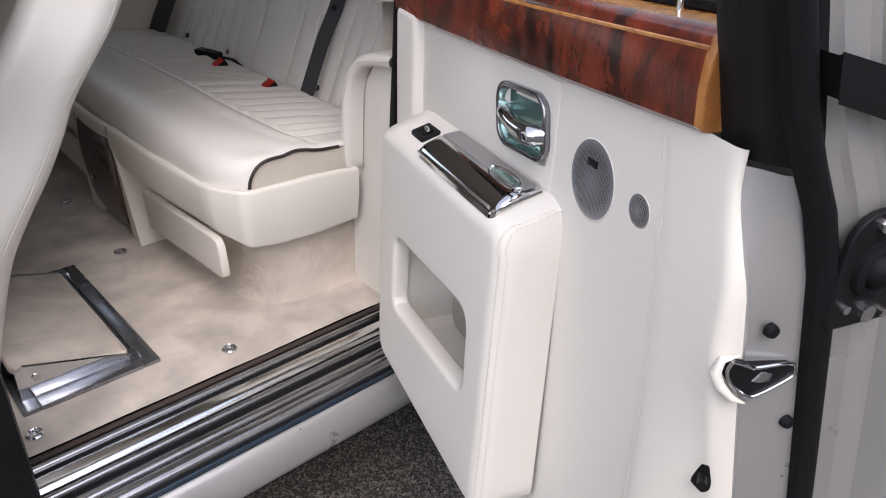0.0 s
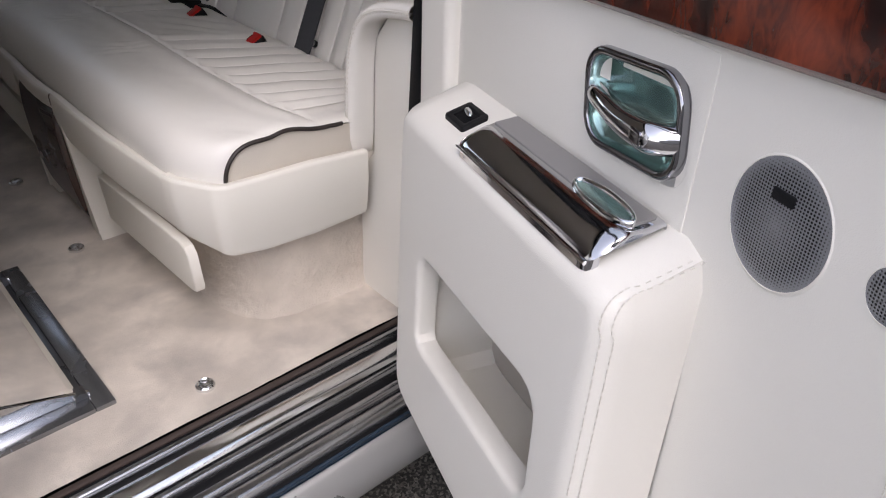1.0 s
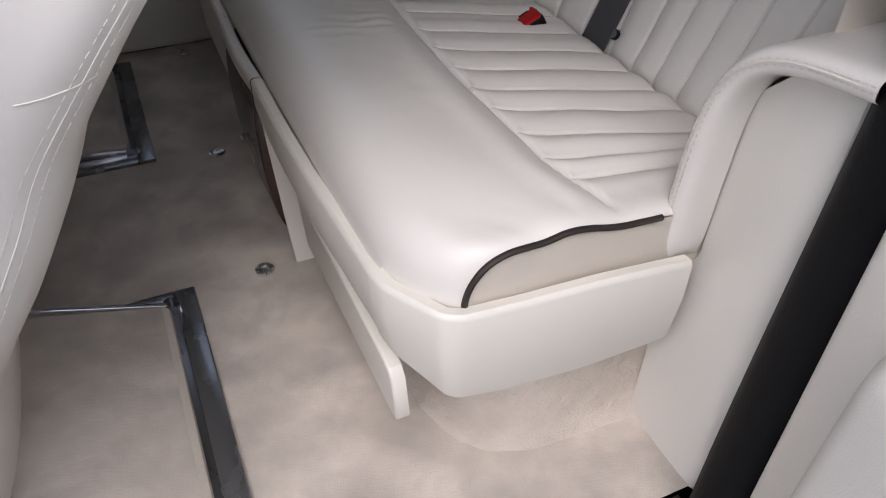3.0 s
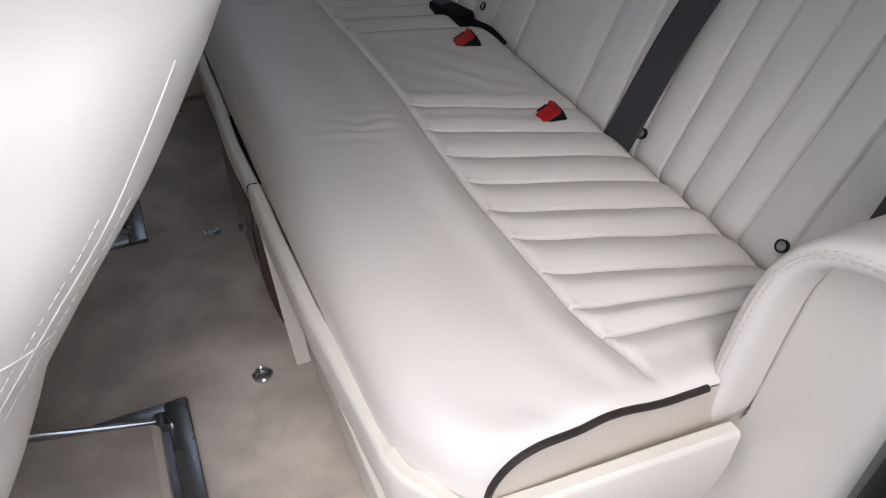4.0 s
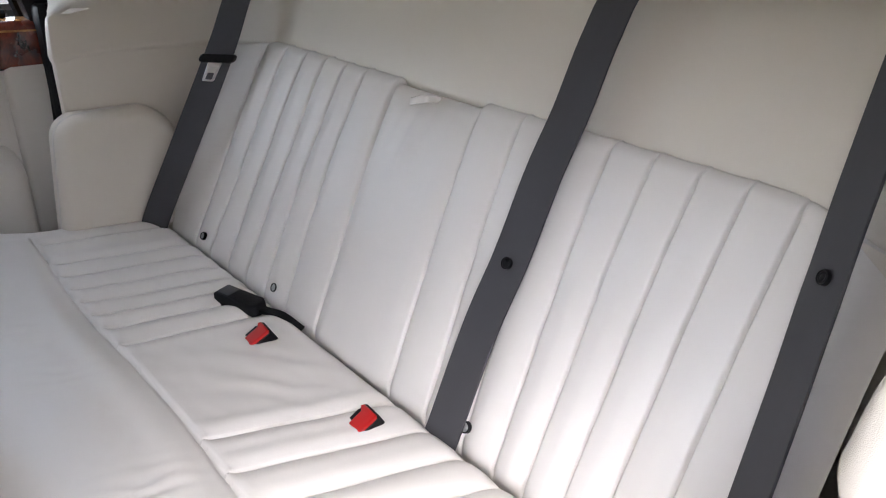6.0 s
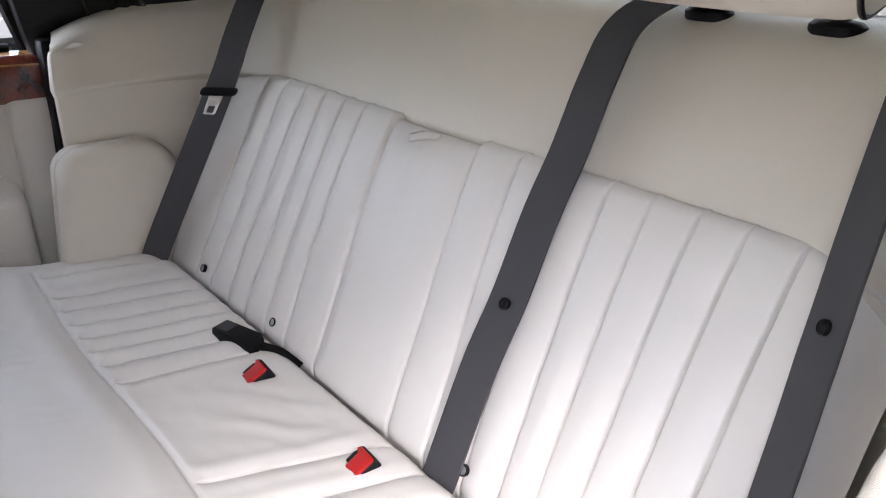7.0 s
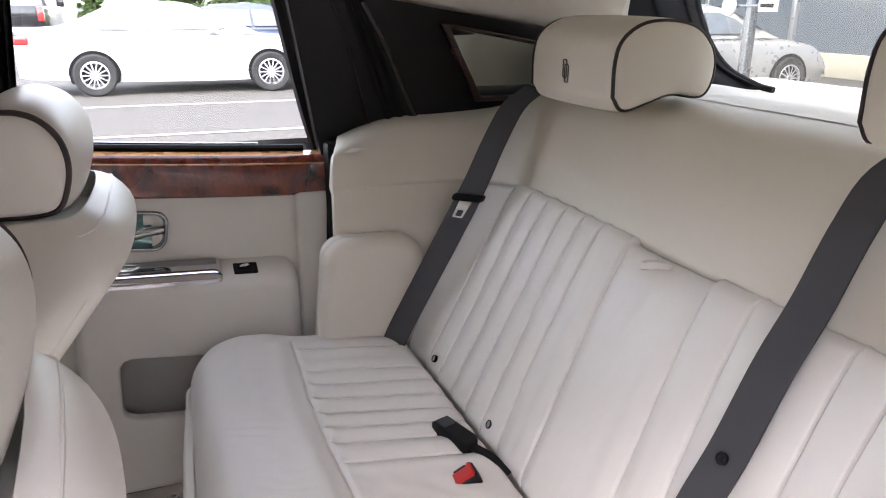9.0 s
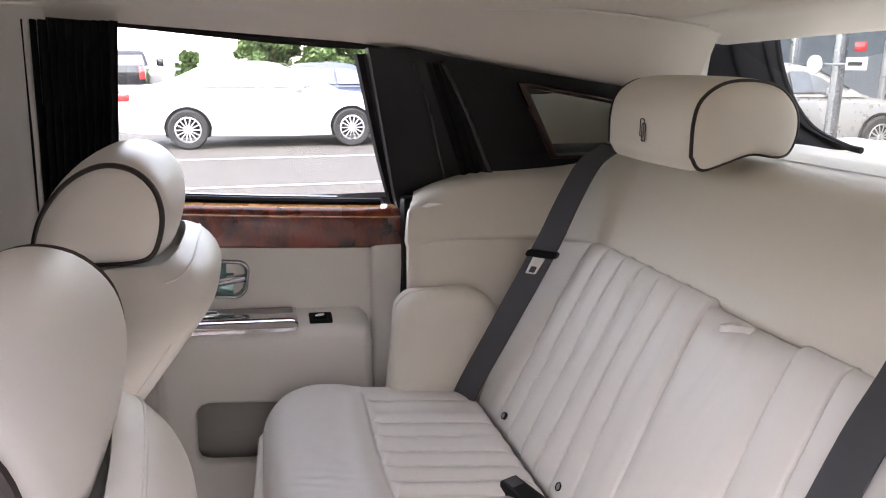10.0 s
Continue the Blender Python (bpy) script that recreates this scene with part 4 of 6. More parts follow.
ribbon(bm, smooth([(-0.068, 0.160, 0.737), (-0.058, 0.143, 0.735), (-0.046, 0.124, 0.731), (-0.030, 0.100, 0.712)], 14), (1, 0.45, 0), 0.014, 0.003)
part("stalk", bm, BLACK, bb, "short black strap")

# ---- front seats ----
from mathutils.bvhtree import BVHTree


def dense(outline, k=10):
    """The outline with the long straight runs divided."""
    out = []
    for i, p in enumerate(outline):
        q = outline[(i + 1) % len(outline)]
        if math.hypot(q[0] - p[0], q[1] - p[1]) > 0.02 or i % 9 == 8:
            out += [(p[0] + (q[0] - p[0]) * t / k, p[1] + (q[1] - p[1]) * t / k) for t in range(k)]
        else:
            out.append(p)
    return out


def front_seat(cy, label):
    seat = thing("front_seat", (-1.15, cy, 0.40), label, "car seat", "front seats")
    zs = [0.42, 0.53, 0.654, 0.73, 0.79, 0.856, 0.906, 0.95, 0.98, 1.02, 1.06, 1.082, 1.095, 1.114, 1.129]
    xr = [-0.87, -0.842, -0.80, -0.757, -0.717, -0.679, -0.657, -0.630, -0.609, -0.576, -0.544, -0.526, -0.519, -0.5155, -0.5190]
    hw = [0.25, 0.262, 0.272, 0.277, 0.280, 0.281, 0.281, 0.280, 0.277, 0.268, 0.252, 0.238, 0.228, 0.209, 0.192]
    th = [0.13, 0.14, 0.145, 0.15, 0.155, 0.16, 0.165, 0.17, 0.17, 0.17, 0.17, 0.17, 0.17, 0.165, 0.158]
    prof = smooth(list(zip(zs, xr, hw, th)), 70)
    turn, bow, slide = (-0.098, 0.026, -0.012) if cy < 0 else (0.0, 0.0, 0.0)

    def settle(x, u, z, h):
        """The upper part of the near backrest sits a little twisted in its frame."""
        k = step(0.86, 1.02, z)
        return (x + k * (turn * (u + slide) - bow * min(1, abs(u / h)) ** 2.6), cy + u + k * slide, z)

    rows = []
    lid = [(1.138, -0.5245, 0.184, 0.152), (1.147, -0.532, 0.174, 0.142), (1.154, -0.542, 0.160, 0.128), (1.159, -0.554, 0.140, 0.106), (1.162, -0.570, 0.105, 0.075), (1.163, -0.590, 0.06, 0.036)]
    for z, x, h, t in list(prof) + lid:
        row = []
        for u, v in dense(rrect(-h, -t / 2, h, t / 2, min(0.045, t * 0.46), 9), 18):
            # v = -t/2 is the rear face
            sag = -0.036 * abs(u / h) ** 2.6 * (1.0 if v < 0 else 0.8)
            px = x - t / 2 - v + sag
            row.append(settle(px, u, z + 0.0015 * noise.noise((u * 12, z * 9, cy)), h))
        rows.append(row)
    bm = bmesh.new()
    grid(bm, rows, True, True)
    bmesh.ops.recalc_face_normals(bm, faces=bm.faces)
    dome = BVHTree.FromBMesh(bm)
    cut = bmesh.new()
    end = [(-0.66, 0.154), (-0.615, 0.152), (-0.588, 0.143), (-0.573, 0.118), (-0.566, 0.07)]
    wide = 1.16 if cy < 0 else 1.0
    plan = [tuple(p) for p in smooth(end + [(-0.563, 0.0)] + [(x, -u * wide) for x, u in end[::-1]], 45)] + [(-0.85, -0.156 * wide), (-0.85, 0.156)]
    grid(cut, [[(x + turn * u, cy + u + slide, z) for x, u in plan] for z in (1.112, 1.30)], True, True)
    bmesh.ops.recalc_face_normals(cut, faces=cut.faces)
    shell = part("backrest", bm, LEATHER, seat, "smooth cream leather back of the front seat, notched for the headrest")
    cutter = part("cutter", cut, LEATHER)
    carve = shell.modifiers.new("notch", "BOOLEAN")
    carve.operation, carve.object, carve.solver, carve.use_self = "DIFFERENCE", cutter, "EXACT", True
    soften = shell.modifiers.new("soften", "BEVEL")
    soften.width, soften.segments, soften.limit_method, soften.angle_limit = 0.0035, 3, "ANGLE", radians(42)
    carved = bpy.data.meshes.new_from_object(shell.evaluated_get(bpy.context.evaluated_depsgraph_get()))
    shell.modifiers.clear()
    shell.data = carved
    carved.polygons.foreach_set("use_smooth", [True] * len(carved.polygons))
    bpy.data.objects.remove(cutter)
    bm = bmesh.new()
    line = []
    for x, u in smooth([(-0.588, 0.178), (-0.572, 0.172), (-0.557, 0.155), (-0.548, 0.12), (-0.544, 0.06), (-0.543, 0.0), (-0.544, -0.06), (-0.548, -0.12), (-0.557, -0.155), (-0.572, -0.172), (-0.588, -0.178)], 60):
        hit = dome.ray_cast(Vector((x + turn * u, cy + u + slide, 1.4)), Vector((0, 0, -1)))[0]
        if hit and x > -0.577:
            line.append(hit + Vector((0, 0, 0.0004)))
    tube(bm, line, 0.0014, 6)
    part("rim_seam", bm, LEATHER, seat, "raised seam along the rim behind the headrest")

    def corner(row, s, deg, out=0.0004):
        """A point on the rounded rear corner; deg: from the side face towards the rear."""
        z, x, h, t = row
        r = min(0.045, t * 0.46)
        c, q = math.cos(radians(deg)), math.sin(radians(deg))
        u, v = h - r + (r + out) * c, t / 2 - r + (r + out) * q
        return settle(x - t / 2 + v - 0.036 * abs(u / h) ** 2.6, s * u, z, h)

    for s in (-1, 1):
        bm = bmesh.new()
        for deg in (16, 36):
            stitches(bm, [corner(p, s, deg + 26 * step(0.80, 1.04, p[0])) for p in prof[3:46]], 0.0062, 0.0042, 0.00036)
        tagged(part("stitching", bm, STITCH, seat, "double row of cream stitches"), kind="stuff")
        bm = bmesh.new()
        tube(bm, [corner(p, s, 26 + 26 * step(0.80, 1.04, p[0]), 0) for p in prof[2:54]], 0.0006, 6)
        part("corner_seam", bm, LEATHER, seat, "fine seam along the corner of the seat back")
        bm = bmesh.new()
        at = min(prof, key=lambda p: abs(p[0] - 0.957))
        tube(bm, [corner(at, s, d, 0) for d in np.linspace(0, 58, 12)], 0.0007, 6)
        z, x, h, t = at
        tube(bm, [(x - 0.036 - 0.045 - d, cy + s * (h + 0.0002), z - 0.10 * d) for d in np.linspace(0, 0.075, 5)], 0.0007, 6)
        part("cross_seam", bm, VINYL, seat, "fine cross seam on the side of the seat back")
    headrest("headrest", (-0.648, cy, 1.213 - (0.018 if cy < 0 else 0.0)), 0.140, 0.158, 0.138, -1, seat, False, False, 0.16,
             [(-0.5, -0.38), (-0.48, -0.18), (-0.38, 0.10), (-0.18, 0.36), (0.06, 0.49), (0.28, 0.45), (0.43, 0.28), (0.48, 0.05), (0.45, -0.18), (0.37, -0.36), (0.2, -0.41), (-0.1, -0.41), (-0.4, -0.43)])
    bm = box(bmesh.new(), (-1.42, cy - 0.26, 0.55), (-0.88, cy + 0.26, 0.74), 0.06, 5)
    part("cushion", bm, LEATHER, seat, "cream leather seat cushion")
    bm = box(bmesh.new(), (-1.36, cy - 0.22, 0.40), (-0.95, cy + 0.22, 0.57), 0.02)
    part("plinth", bm, BLACK, seat, "black seat plinth")
    return seat


front_seat(-0.315, "cream leather front seat with stitched back beside the open door")
front_seat(0.315, "cream leather front seat with stitched back beside the closed door")


# ---- doors ----
def car_door(s, label, lift=0.0, swing=0.0):
    """A rear-hinged door, built closed; a: forward from the hinge, b: inward, z: up. s: side; swing: degrees open."""
    hx, hy = -0.15, 0.865
    P = lambda a, b, z: (hx - a, s * (hy - b), z + lift)
    face = lambda a, z, b: P(a, b, z)
    door = thing("car_door", (hx, s * hy, 0.40), label, "car door", "rear doors")
    bow = lambda z: -0.10 * max(0, (0.98 - z)) ** 1.2 * 1.3 + 0.55 * max(0, z - 1.10)
    surf = lambda a, z: 0.066 + bow(z) * 0.5 * step(0.42, 0.70, a)
    # door card
    bm = bmesh.new()
    seam_a = lambda z: float(np.interp(z, [0.37, 0.63, 0.79, 0.94, 1.02, 1.08], [0.690, 0.706, 0.710, 0.702, 0.692, 0.680]))
    wb = lambda a: 1.038 + 0.047 * max(0, (a + 0.013) / 0.739) ** 1.3
    bc = lambda z: float(np.interp(z, [0.33, 0.70, 0.842, 0.9, 0.99, 1.04, 1.10], [-0.09, -0.006, 0.027, 0.037, 0.056, 0.060, 0.060]))
    end = lambda z: 0.797 - 0.026 * step(0.95, 1.07, z)
    rows = [[(lambda a, zz: P(a, surf(a, zz), zz))(-0.02 + (seam_a(z) + 0.02) * k, 0.36 + (z - 0.36) * (wb(0.72 * k) + 0.006 - 0.36) / 0.714) for k in np.linspace(0, 1, 46)] for z in np.linspace(0.36, 1.074, 46)]
    grid(bm, rows)
    doomed = [f for f in bm.faces if 0.368 < (hx - f.calc_center_median().x) < 0.476 and 0.953 < f.calc_center_median().z - lift < 1.028]
    doomed += [f for f in bm.faces if 0.12 < (hx - f.calc_center_median().x) < 0.49 and 0.49 < f.calc_center_median().z - lift < 0.78]
    bmesh.ops.delete(bm, geom=doomed, context="FACES")
    part("door_card", bm, VINYL, door, "cream leather door card")
    bm = bmesh.new()
    rows = []
    for z in np.linspace(0.36, 1.089, 44):
        c, s0, e = 0.066 + bow(z) * 0.5, seam_a(min(z, 1.08)), end(z)
        tip = bc(z)
        row = [P(s0 - 0.002, c - 0.003, z), P(s0, c + 0.0004, z), P(s0 + 0.004, c + 0.0012, z)]
        for k in np.linspace(0.15, 1, 8):
            row.append(P(s0 + (e - 0.014 - s0) * k, c + 0.0012 + (min(c, tip + 0.026) - c) * k * k, z))
        top = min(c, tip + 0.026) + 0.0012
        for q in np.linspace(0.15, 1, 7):
            row.append(P(e - 0.014 + 0.014 * math.sin(q * math.pi / 2), top - (top - tip) * (1 - math.cos(q * math.pi / 2)), z))
        row.append(P(e - 0.004, tip - 0.004, z))
        rows.append([(p[0], p[1], p[2] - 0.004 * step(1.03, 1.089, z) * (i / (len(row) - 1)) ** 0.7) for i, p in enumerate(row)])
    grid(bm, rows)
    part("edge_moulding", bm, CREAM_PLASTIC, door, "cream moulded edge of the door card")
    bm = bmesh.new()
    for o in (0.0, 0.006):
        stitches(bm, [P(seam_a(z) - 0.003 - o, surf(seam_a(z) - o, z) + 0.0006, z) for z in np.linspace(0.37, 1.07, 70)], 0.0055, 0.0036, 0.0005)
    tagged(part("stitching", bm, STITCH, door), kind="stuff")
    # inset leather panel above the armrest
    bm = bmesh.new()
    po_ = around(rrect(0.078, 0.88, 0.494, 1.062, (0.002, 0.018, 0.018, 0.002)), (0.420, 0.990), 96)
    ho_ = around([(u + (v - 0.984) * -0.16, v + (u - 0.418) * 0.10) for u, v in rrect(0.360, 0.948, 0.482, 1.031, 0.020, 8)], (0.420, 0.990), 96)
    ring(bm, po_, ho_, face, 0.050, 0.0668, 0.0008)
    part("upper_panel", bm, VINYL, door, "smooth leather panel")
    bm = bmesh.new()
    slab(bm, rrect(-0.02, 0.40, 0.070, 1.052, 0.014), face, 0.058, 0.083, 0.012)
    part("rear_post", bm, VINYL, door, "padded rear edge")
    # armrest with a map pocket
    outer = rrect(0.078, 0.435, 0.528, 0.918, (0.028, 0.03, 0.05, 0.03), 9)
    pocket = [(0.166, 0.598), (0.170, 0.590), (0.18, 0.587), (0.43, 0.612), (0.448, 0.618), (0.456, 0.635), (0.452, 0.725), (0.444, 0.742), (0.425, 0.747), (0.19, 0.724), (0.176, 0.72), (0.170, 0.708)]
    c0 = (0.31, 0.668)
    po = around(pocket, c0, 96)
    oo = around(outer, c0, 96)
    def arm(a, z, b):
        # the face leans in a little towards the top
        return P(a, b - 0.012 * min(1, max(0, (z - 0.45) / 0.45)) * step(0.066, 0.11, b), z - 0.022 * step(0.80, 0.918, z) * step(0.07, 0.15, b) + 0.045 * (a - 0.30) * step(0.80, 0.918, z))
    bm = bmesh.new()
    rows = [[arm(u, v, 0.064) for u, v in oo]]
    for t in np.linspace(0, math.pi / 2, 9):
        rows.append([arm(u, v, 0.158 - 0.026 * (1 - math.sin(t))) for u, v in inset(oo, 0.026 * (1 - math.cos(t)))])
    inner_ring = inset(oo, 0.026)
    for k in (0.3, 0.6, 0.9):
        rows.append([arm(p[0] * (1 - k) + q[0] * k, p[1] * (1 - k) + q[1] * k, 0.158) for p, q in zip(inner_ring, inset(po, -0.010))])
    for t in np.linspace(math.pi / 2, 0, 5):
        rows.append([arm(u, v, 0.158 - 0.008 * (1 - math.sin(t))) for u, v in inset(po, -0.008 * (1 - math.cos(t)))])
    # behind the padded lip the pocket widens and reaches down
    deep = [(u, v - 0.062 * step(0.70, 0.62, v)) for u, v in inset(po, -0.012)]
    rows.append([arm(u, v, 0.134) for u, v in inset(po, 0.001)])
    rows.append([arm(u, v, 0.131) for u, v in po])
    rows.append([arm(u, v, 0.130) for u, v in deep])
    rows.append([arm(u, v, 0.100) for u, v in deep])
    rows.append([P(u, 0.030, v) for u, v in deep])
    vs = grid(bm, rows, True)
    arm_ob = part("armrest", bm, VINYL, door, "cream leather armrest box with a map pocket")
    bm = bmesh.new()
    slab(bm, inset(deep, -0.002), face, 0.020, 0.034, 0.001, 2)
    part("pocket_lining", bm, LINING, arm_ob, "grey-beige pocket lining with shade in its colour")
    bm = bmesh.new()
    for o in (0.0, 0.0065):
        line = [(0.521 - o * 0.2, b, 0.9005 + 0.020 * (0.146 - b) / 0.075) for b in np.linspace(0.075, 0.118, 6)]
        line += [(0.518 - 0.002 * math.sin(2 * q), 0.118 + 0.027 * math.sin(q), 0.906 - 0.034 * (1 - math.cos(q))) for q in np.linspace(0.2, 1.5, 8)]
        line += [(0.5190, 0.1530 - 0.012 * min(1, max(0, (z - 0.45) / 0.45)), z) for z in np.linspace(0.865, 0.47, 30)]
        stitches(bm, [P(a + o, b - o * 1.1, z) for a, b, z in line], 0.0055, 0.0038, 0.0006)
    tagged(part("stitching", bm, STITCH, arm_ob), kind="stuff")
    # chrome grab bar with polished shelf, on the top of the armrest
    top = lambda a, b, w: P(a, b, 0.897 + 0.020 * (0.146 - b) / 0.075 + 0.045 * (a - 0.24) + w)
    bm = bmesh.new()
    rows = []
    for a in np.concatenate([[0.2345, 0.2350, 0.2365, 0.240, 0.246], np.linspace(0.255, 0.465, 24), [0.474, 0.480, 0.4835, 0.4845]]):
        e = min(1.0, max(0.0, min(a - 0.2345, 0.4845 - a) / 0.012))
        q = math.sqrt(1 - (1 - e) ** 2)
        reach = 0.137 - 0.010 * (1 - q)
        row = [top(a, 0.072, -0.010), top(a, 0.072, 0.0025 * q), top(a, 0.074, 0.0035 * q), top(a, 0.100, 0.0075 * q)]
        for th in np.linspace(0, 1, 16):
            row.append(top(a, 0.104 + (reach - 0.104) * math.sin(th * 1.40) / math.sin(1.40), (0.0078 - 0.0125 * (1 - math.cos(th * 1.40)) / (1 - math.cos(1.40))) * q))
        row += [top(a, reach + 0.0016, -0.0042 * q), top(a, reach + 0.002, -0.012)]
        rows.append(row)
    grid(bm, rows)
    shelf = part("grab_plate", bm, DIM_CHROME, door, "mirror-polished chrome pull plate", crisp=60)
    bm = bmesh.new()
    slab(bm, rrect(0.243, 0.0745, 0.476, 0.1015, 0.003), lambda a, b, w: top(a, b, w + 0.0035 + 0.004 * (b - 0.074) / 0.026), -0.002, 0.0012, 0.0008)
    part("grey_inlay", bm, mat_inlay, shelf, "satin grey inlay")
    bm = bmesh.new()
    tube(bm, [top(a, 0.1385, -0.0042) for a in np.linspace(0.238, 0.480, 20)], 0.0018, 8)
    part("edge_bead", bm, CHROME, shelf, "bright bead along the edge")
    bm = bmesh.new()
    ring(bm, oval(0.434, 0.097, 0.043, 0.0115), oval(0.434, 0.097, 0.038, 0.0070), lambda u, v, w: top(u, v, w), 0.000, 0.0115, 0.0022)
    part("thumb_rim", bm, CHROME, shelf, "chrome thumb recess rim")
    bm = bmesh.new()
    slab(bm, oval(0.434, 0.097, 0.039, 0.0078), top, 0.000, 0.0092, 0.0005)
    part("thumb_recess", bm, TEAL, shelf, "thumb recess with a teal reflection in its colour")
    # window switch
    bm = bmesh.new()
    ring(bm, rrect(0.161, 0.090, 0.210, 0.121, 0.004), rrect(0.171, 0.096, 0.202, 0.115, 0.002), lambda a, b, w: top(a, b, w - 0.0020 - 0.06 * (b - 0.09)), -0.008, 0.0014, 0.0012)
    sw = part("switch_plate", bm, BLACK, door, "black window switch plate")
    bm = bmesh.new()
    slab(bm, rrect(0.170, 0.095, 0.203, 0.116, 0.002), lambda a, b, w: top(a, b, w - 0.0020 - 0.06 * (b - 0.09)), -0.008, -0.0012, 0.0005, 2)
    part("switch_well", bm, RUBBER, sw, "dark well of the switch")
    bm = bmesh.new()
    tube(bm, [top(a, 0.104 + 0.2 * (a - 0.187), 0.0006) for a in (0.1765, 0.178, 0.182, 0.187, 0.192, 0.196, 0.1975)], [0.0006, 0.0024, 0.0036, 0.0040, 0.0036, 0.0024, 0.0006], 12)
    part("rocker", bm, CHROME, sw, "chrome rocker switch")
    # handle: bezel, cup with a teal reflection as its colour, and lever
    face_plain, hshift = face, (-0.022 if s > 0 else 0.0)
    face = lambda a, z, b: P(a + hshift, b, z)
    hb = [(u + (v - 0.984) * -0.16, v + (u - 0.418) * 0.10) for u, v in rrect(0.354, 0.952, 0.481, 1.035, 0.026, 8)]
    hi = [(u + (v - 0.984) * -0.16, v + (u - 0.418) * 0.10) for u, v in rrect(0.361, 0.959, 0.474, 1.028, 0.020, 8)]
    bm = bmesh.new()
    ring(bm, hb, hi, face, 0.066, 0.0750, 0.0030, 4)
    bez = part("handle_bezel", bm, BLACK_CHROME, door, "dark chrome door handle bezel")
    bm = bmesh.new()
    mid = np.mean(hi, 0)
    rows = []
    for k in np.concatenate([np.cos(np.linspace(0, math.pi / 2 - 0.02, 16)), [0.001]]):
        ov = []
        for u, v in hi:
            g = math.atan2((v - mid[1]) / 0.035, (u - mid[0]) / 0.057)
            eu, ev = mid[0] + 0.057 * math.cos(g), mid[1] + 0.035 * math.sin(g)
            ov.append((eu + (u - eu) * k ** 3, ev + (v - ev) * k ** 3))
        rows.append([face(mid[0] + (u - mid[0]) * k, mid[1] + (v - mid[1]) * k, 0.073 - 0.016 * math.sqrt(max(0, 1 - k ** 4))) for u, v in ov])
    grid(bm, rows, True)
    part("handle_cup", bm, TEAL, bez, "polished cup behind the lever, pale teal reflection in its colour")
    bm = bmesh.new()
    lev = smooth([(0.360, 0.990, 0.062), (0.372, 0.991, 0.072), (0.394, 0.991, 0.078), (0.420, 0.989, 0.081), (0.448, 0.990, 0.082), (0.462, 0.991, 0.080), (0.470, 0.992, 0.068)], 26)
    tube(bm, [face(u, v, d) for u, v, d in lev], [0.0095 + 0.0035 * step(6, 20, i) for i in range(26)], 16)
    part("lever", bm, DIM_CHROME, bez, "chrome pull lever")
    bm = bmesh.new()
    slab(bm, rrect(0.446, 0.984, 0.462, 0.997, 0.003), face, 0.068, 0.0945, 0.003)
    part("lock_slider", bm, BLACK_CHROME, bez)
    face = face_plain
    # loudspeakers
    for cu, cv, ru, rv in ((0.574, 0.978, 0.0405, 0.0445), (0.659, 0.980, 0.0165, 0.0175)):
        bm = bmesh.new()
        prof = ((1.06, 0.0655), (1.03, 0.0663), (1.012, 0.0667), (1.0, 0.0664), (0.99, 0.0650))
        base_b = bow(cv) * 0.5 * step(0.45, 0.75, cu)
        grid(bm, [[face(cu + ru * k * math.cos(t), cv + rv * k * math.sin(t), d + base_b) for t in np.linspace(0, 2 * math.pi, 44, endpoint=False)] for k, d in prof], True)
        rim = part("speaker_rim", bm, VINYL, door, "cream moulded loudspeaker rim")
        bm = bmesh.new()
        grid(bm, [[face(cu + ru * k * math.cos(t), cv + rv * k * math.sin(t), d + base_b) for t in np.linspace(0, 2 * math.pi, 44, endpoint=False)] for k, d in ((1.004, 0.0664), (0.6, 0.0676), (0.001, 0.0682))], True)
        part("speaker_grille", bm, perforated, rim, "grey perforated loudspeaker grille")
        if ru > 0.03:
            bm = bmesh.new()
            slab(bm, rrect(cu - 0.009, cv + 0.016, cu + 0.009, cv + 0.024, 0.001), face, 0.066 + base_b, 0.0695 + base_b, 0.001)
            part("speaker_plate", bm, BLACK, rim, "small black plate")
    # wooden waist rail
    wood = [(0.064, 0.0), (0.074, 0.002), (0.079, 0.007), (0.082, 0.036), (0.081, 0.062), (0.0795, 0.0705)]
    bm = bmesh.new()
    grid(bm, [[P(a, b, wb(a) + h) for b, h in wood] for a in np.linspace(-0.03, 0.724, 30)])
    rail = part("waist_rail", bm, BURL, door, "polished dark red burl walnut waist rail")
    bm = bmesh.new()
    grid(bm, [[P(a, b, wb(a) + h) for b, h in ((0.0805, 0.0700), (0.0805, 0.0725), (0.079, 0.0735))] for a in np.linspace(-0.03, 0.725, 30)])
    part("inlay_line", bm, ORANGE_WOOD, rail, "thin light inlay line")
    bm = bmesh.new()
    brow = [(0.0790, 0.0730), (0.0775, 0.080), (0.073, 0.0855), (0.066, 0.0878)]
    grid(bm, [[P(a, b, wb(a) + h) for b, h in brow] for a in np.linspace(-0.03, 0.725, 30)])
    part("brow", bm, BURL, rail, "rounded burl brow above the inlay")
    bm = bmesh.new()
    ledge = [(0.066, 0.0878), (0.05, 0.0885), (0.018, 0.089)]
    grid(bm, [[P(a, b, wb(a) + h) for b, h in ledge] for a in np.linspace(-0.03, 0.726, 30)])
    part("rail_top", bm, ORANGE_WOOD, rail, "light orange walnut ledge")
    bm = bmesh.new()
    tail = [(b, h) for b, h in wood + brow + ledge[1:]] + [(0.018, 0.0)]
    slab(bm, tail, lambda b, h, w: P(0.7235 + w, b, wb(0.724) + h), 0.0, 0.009, 0.003)
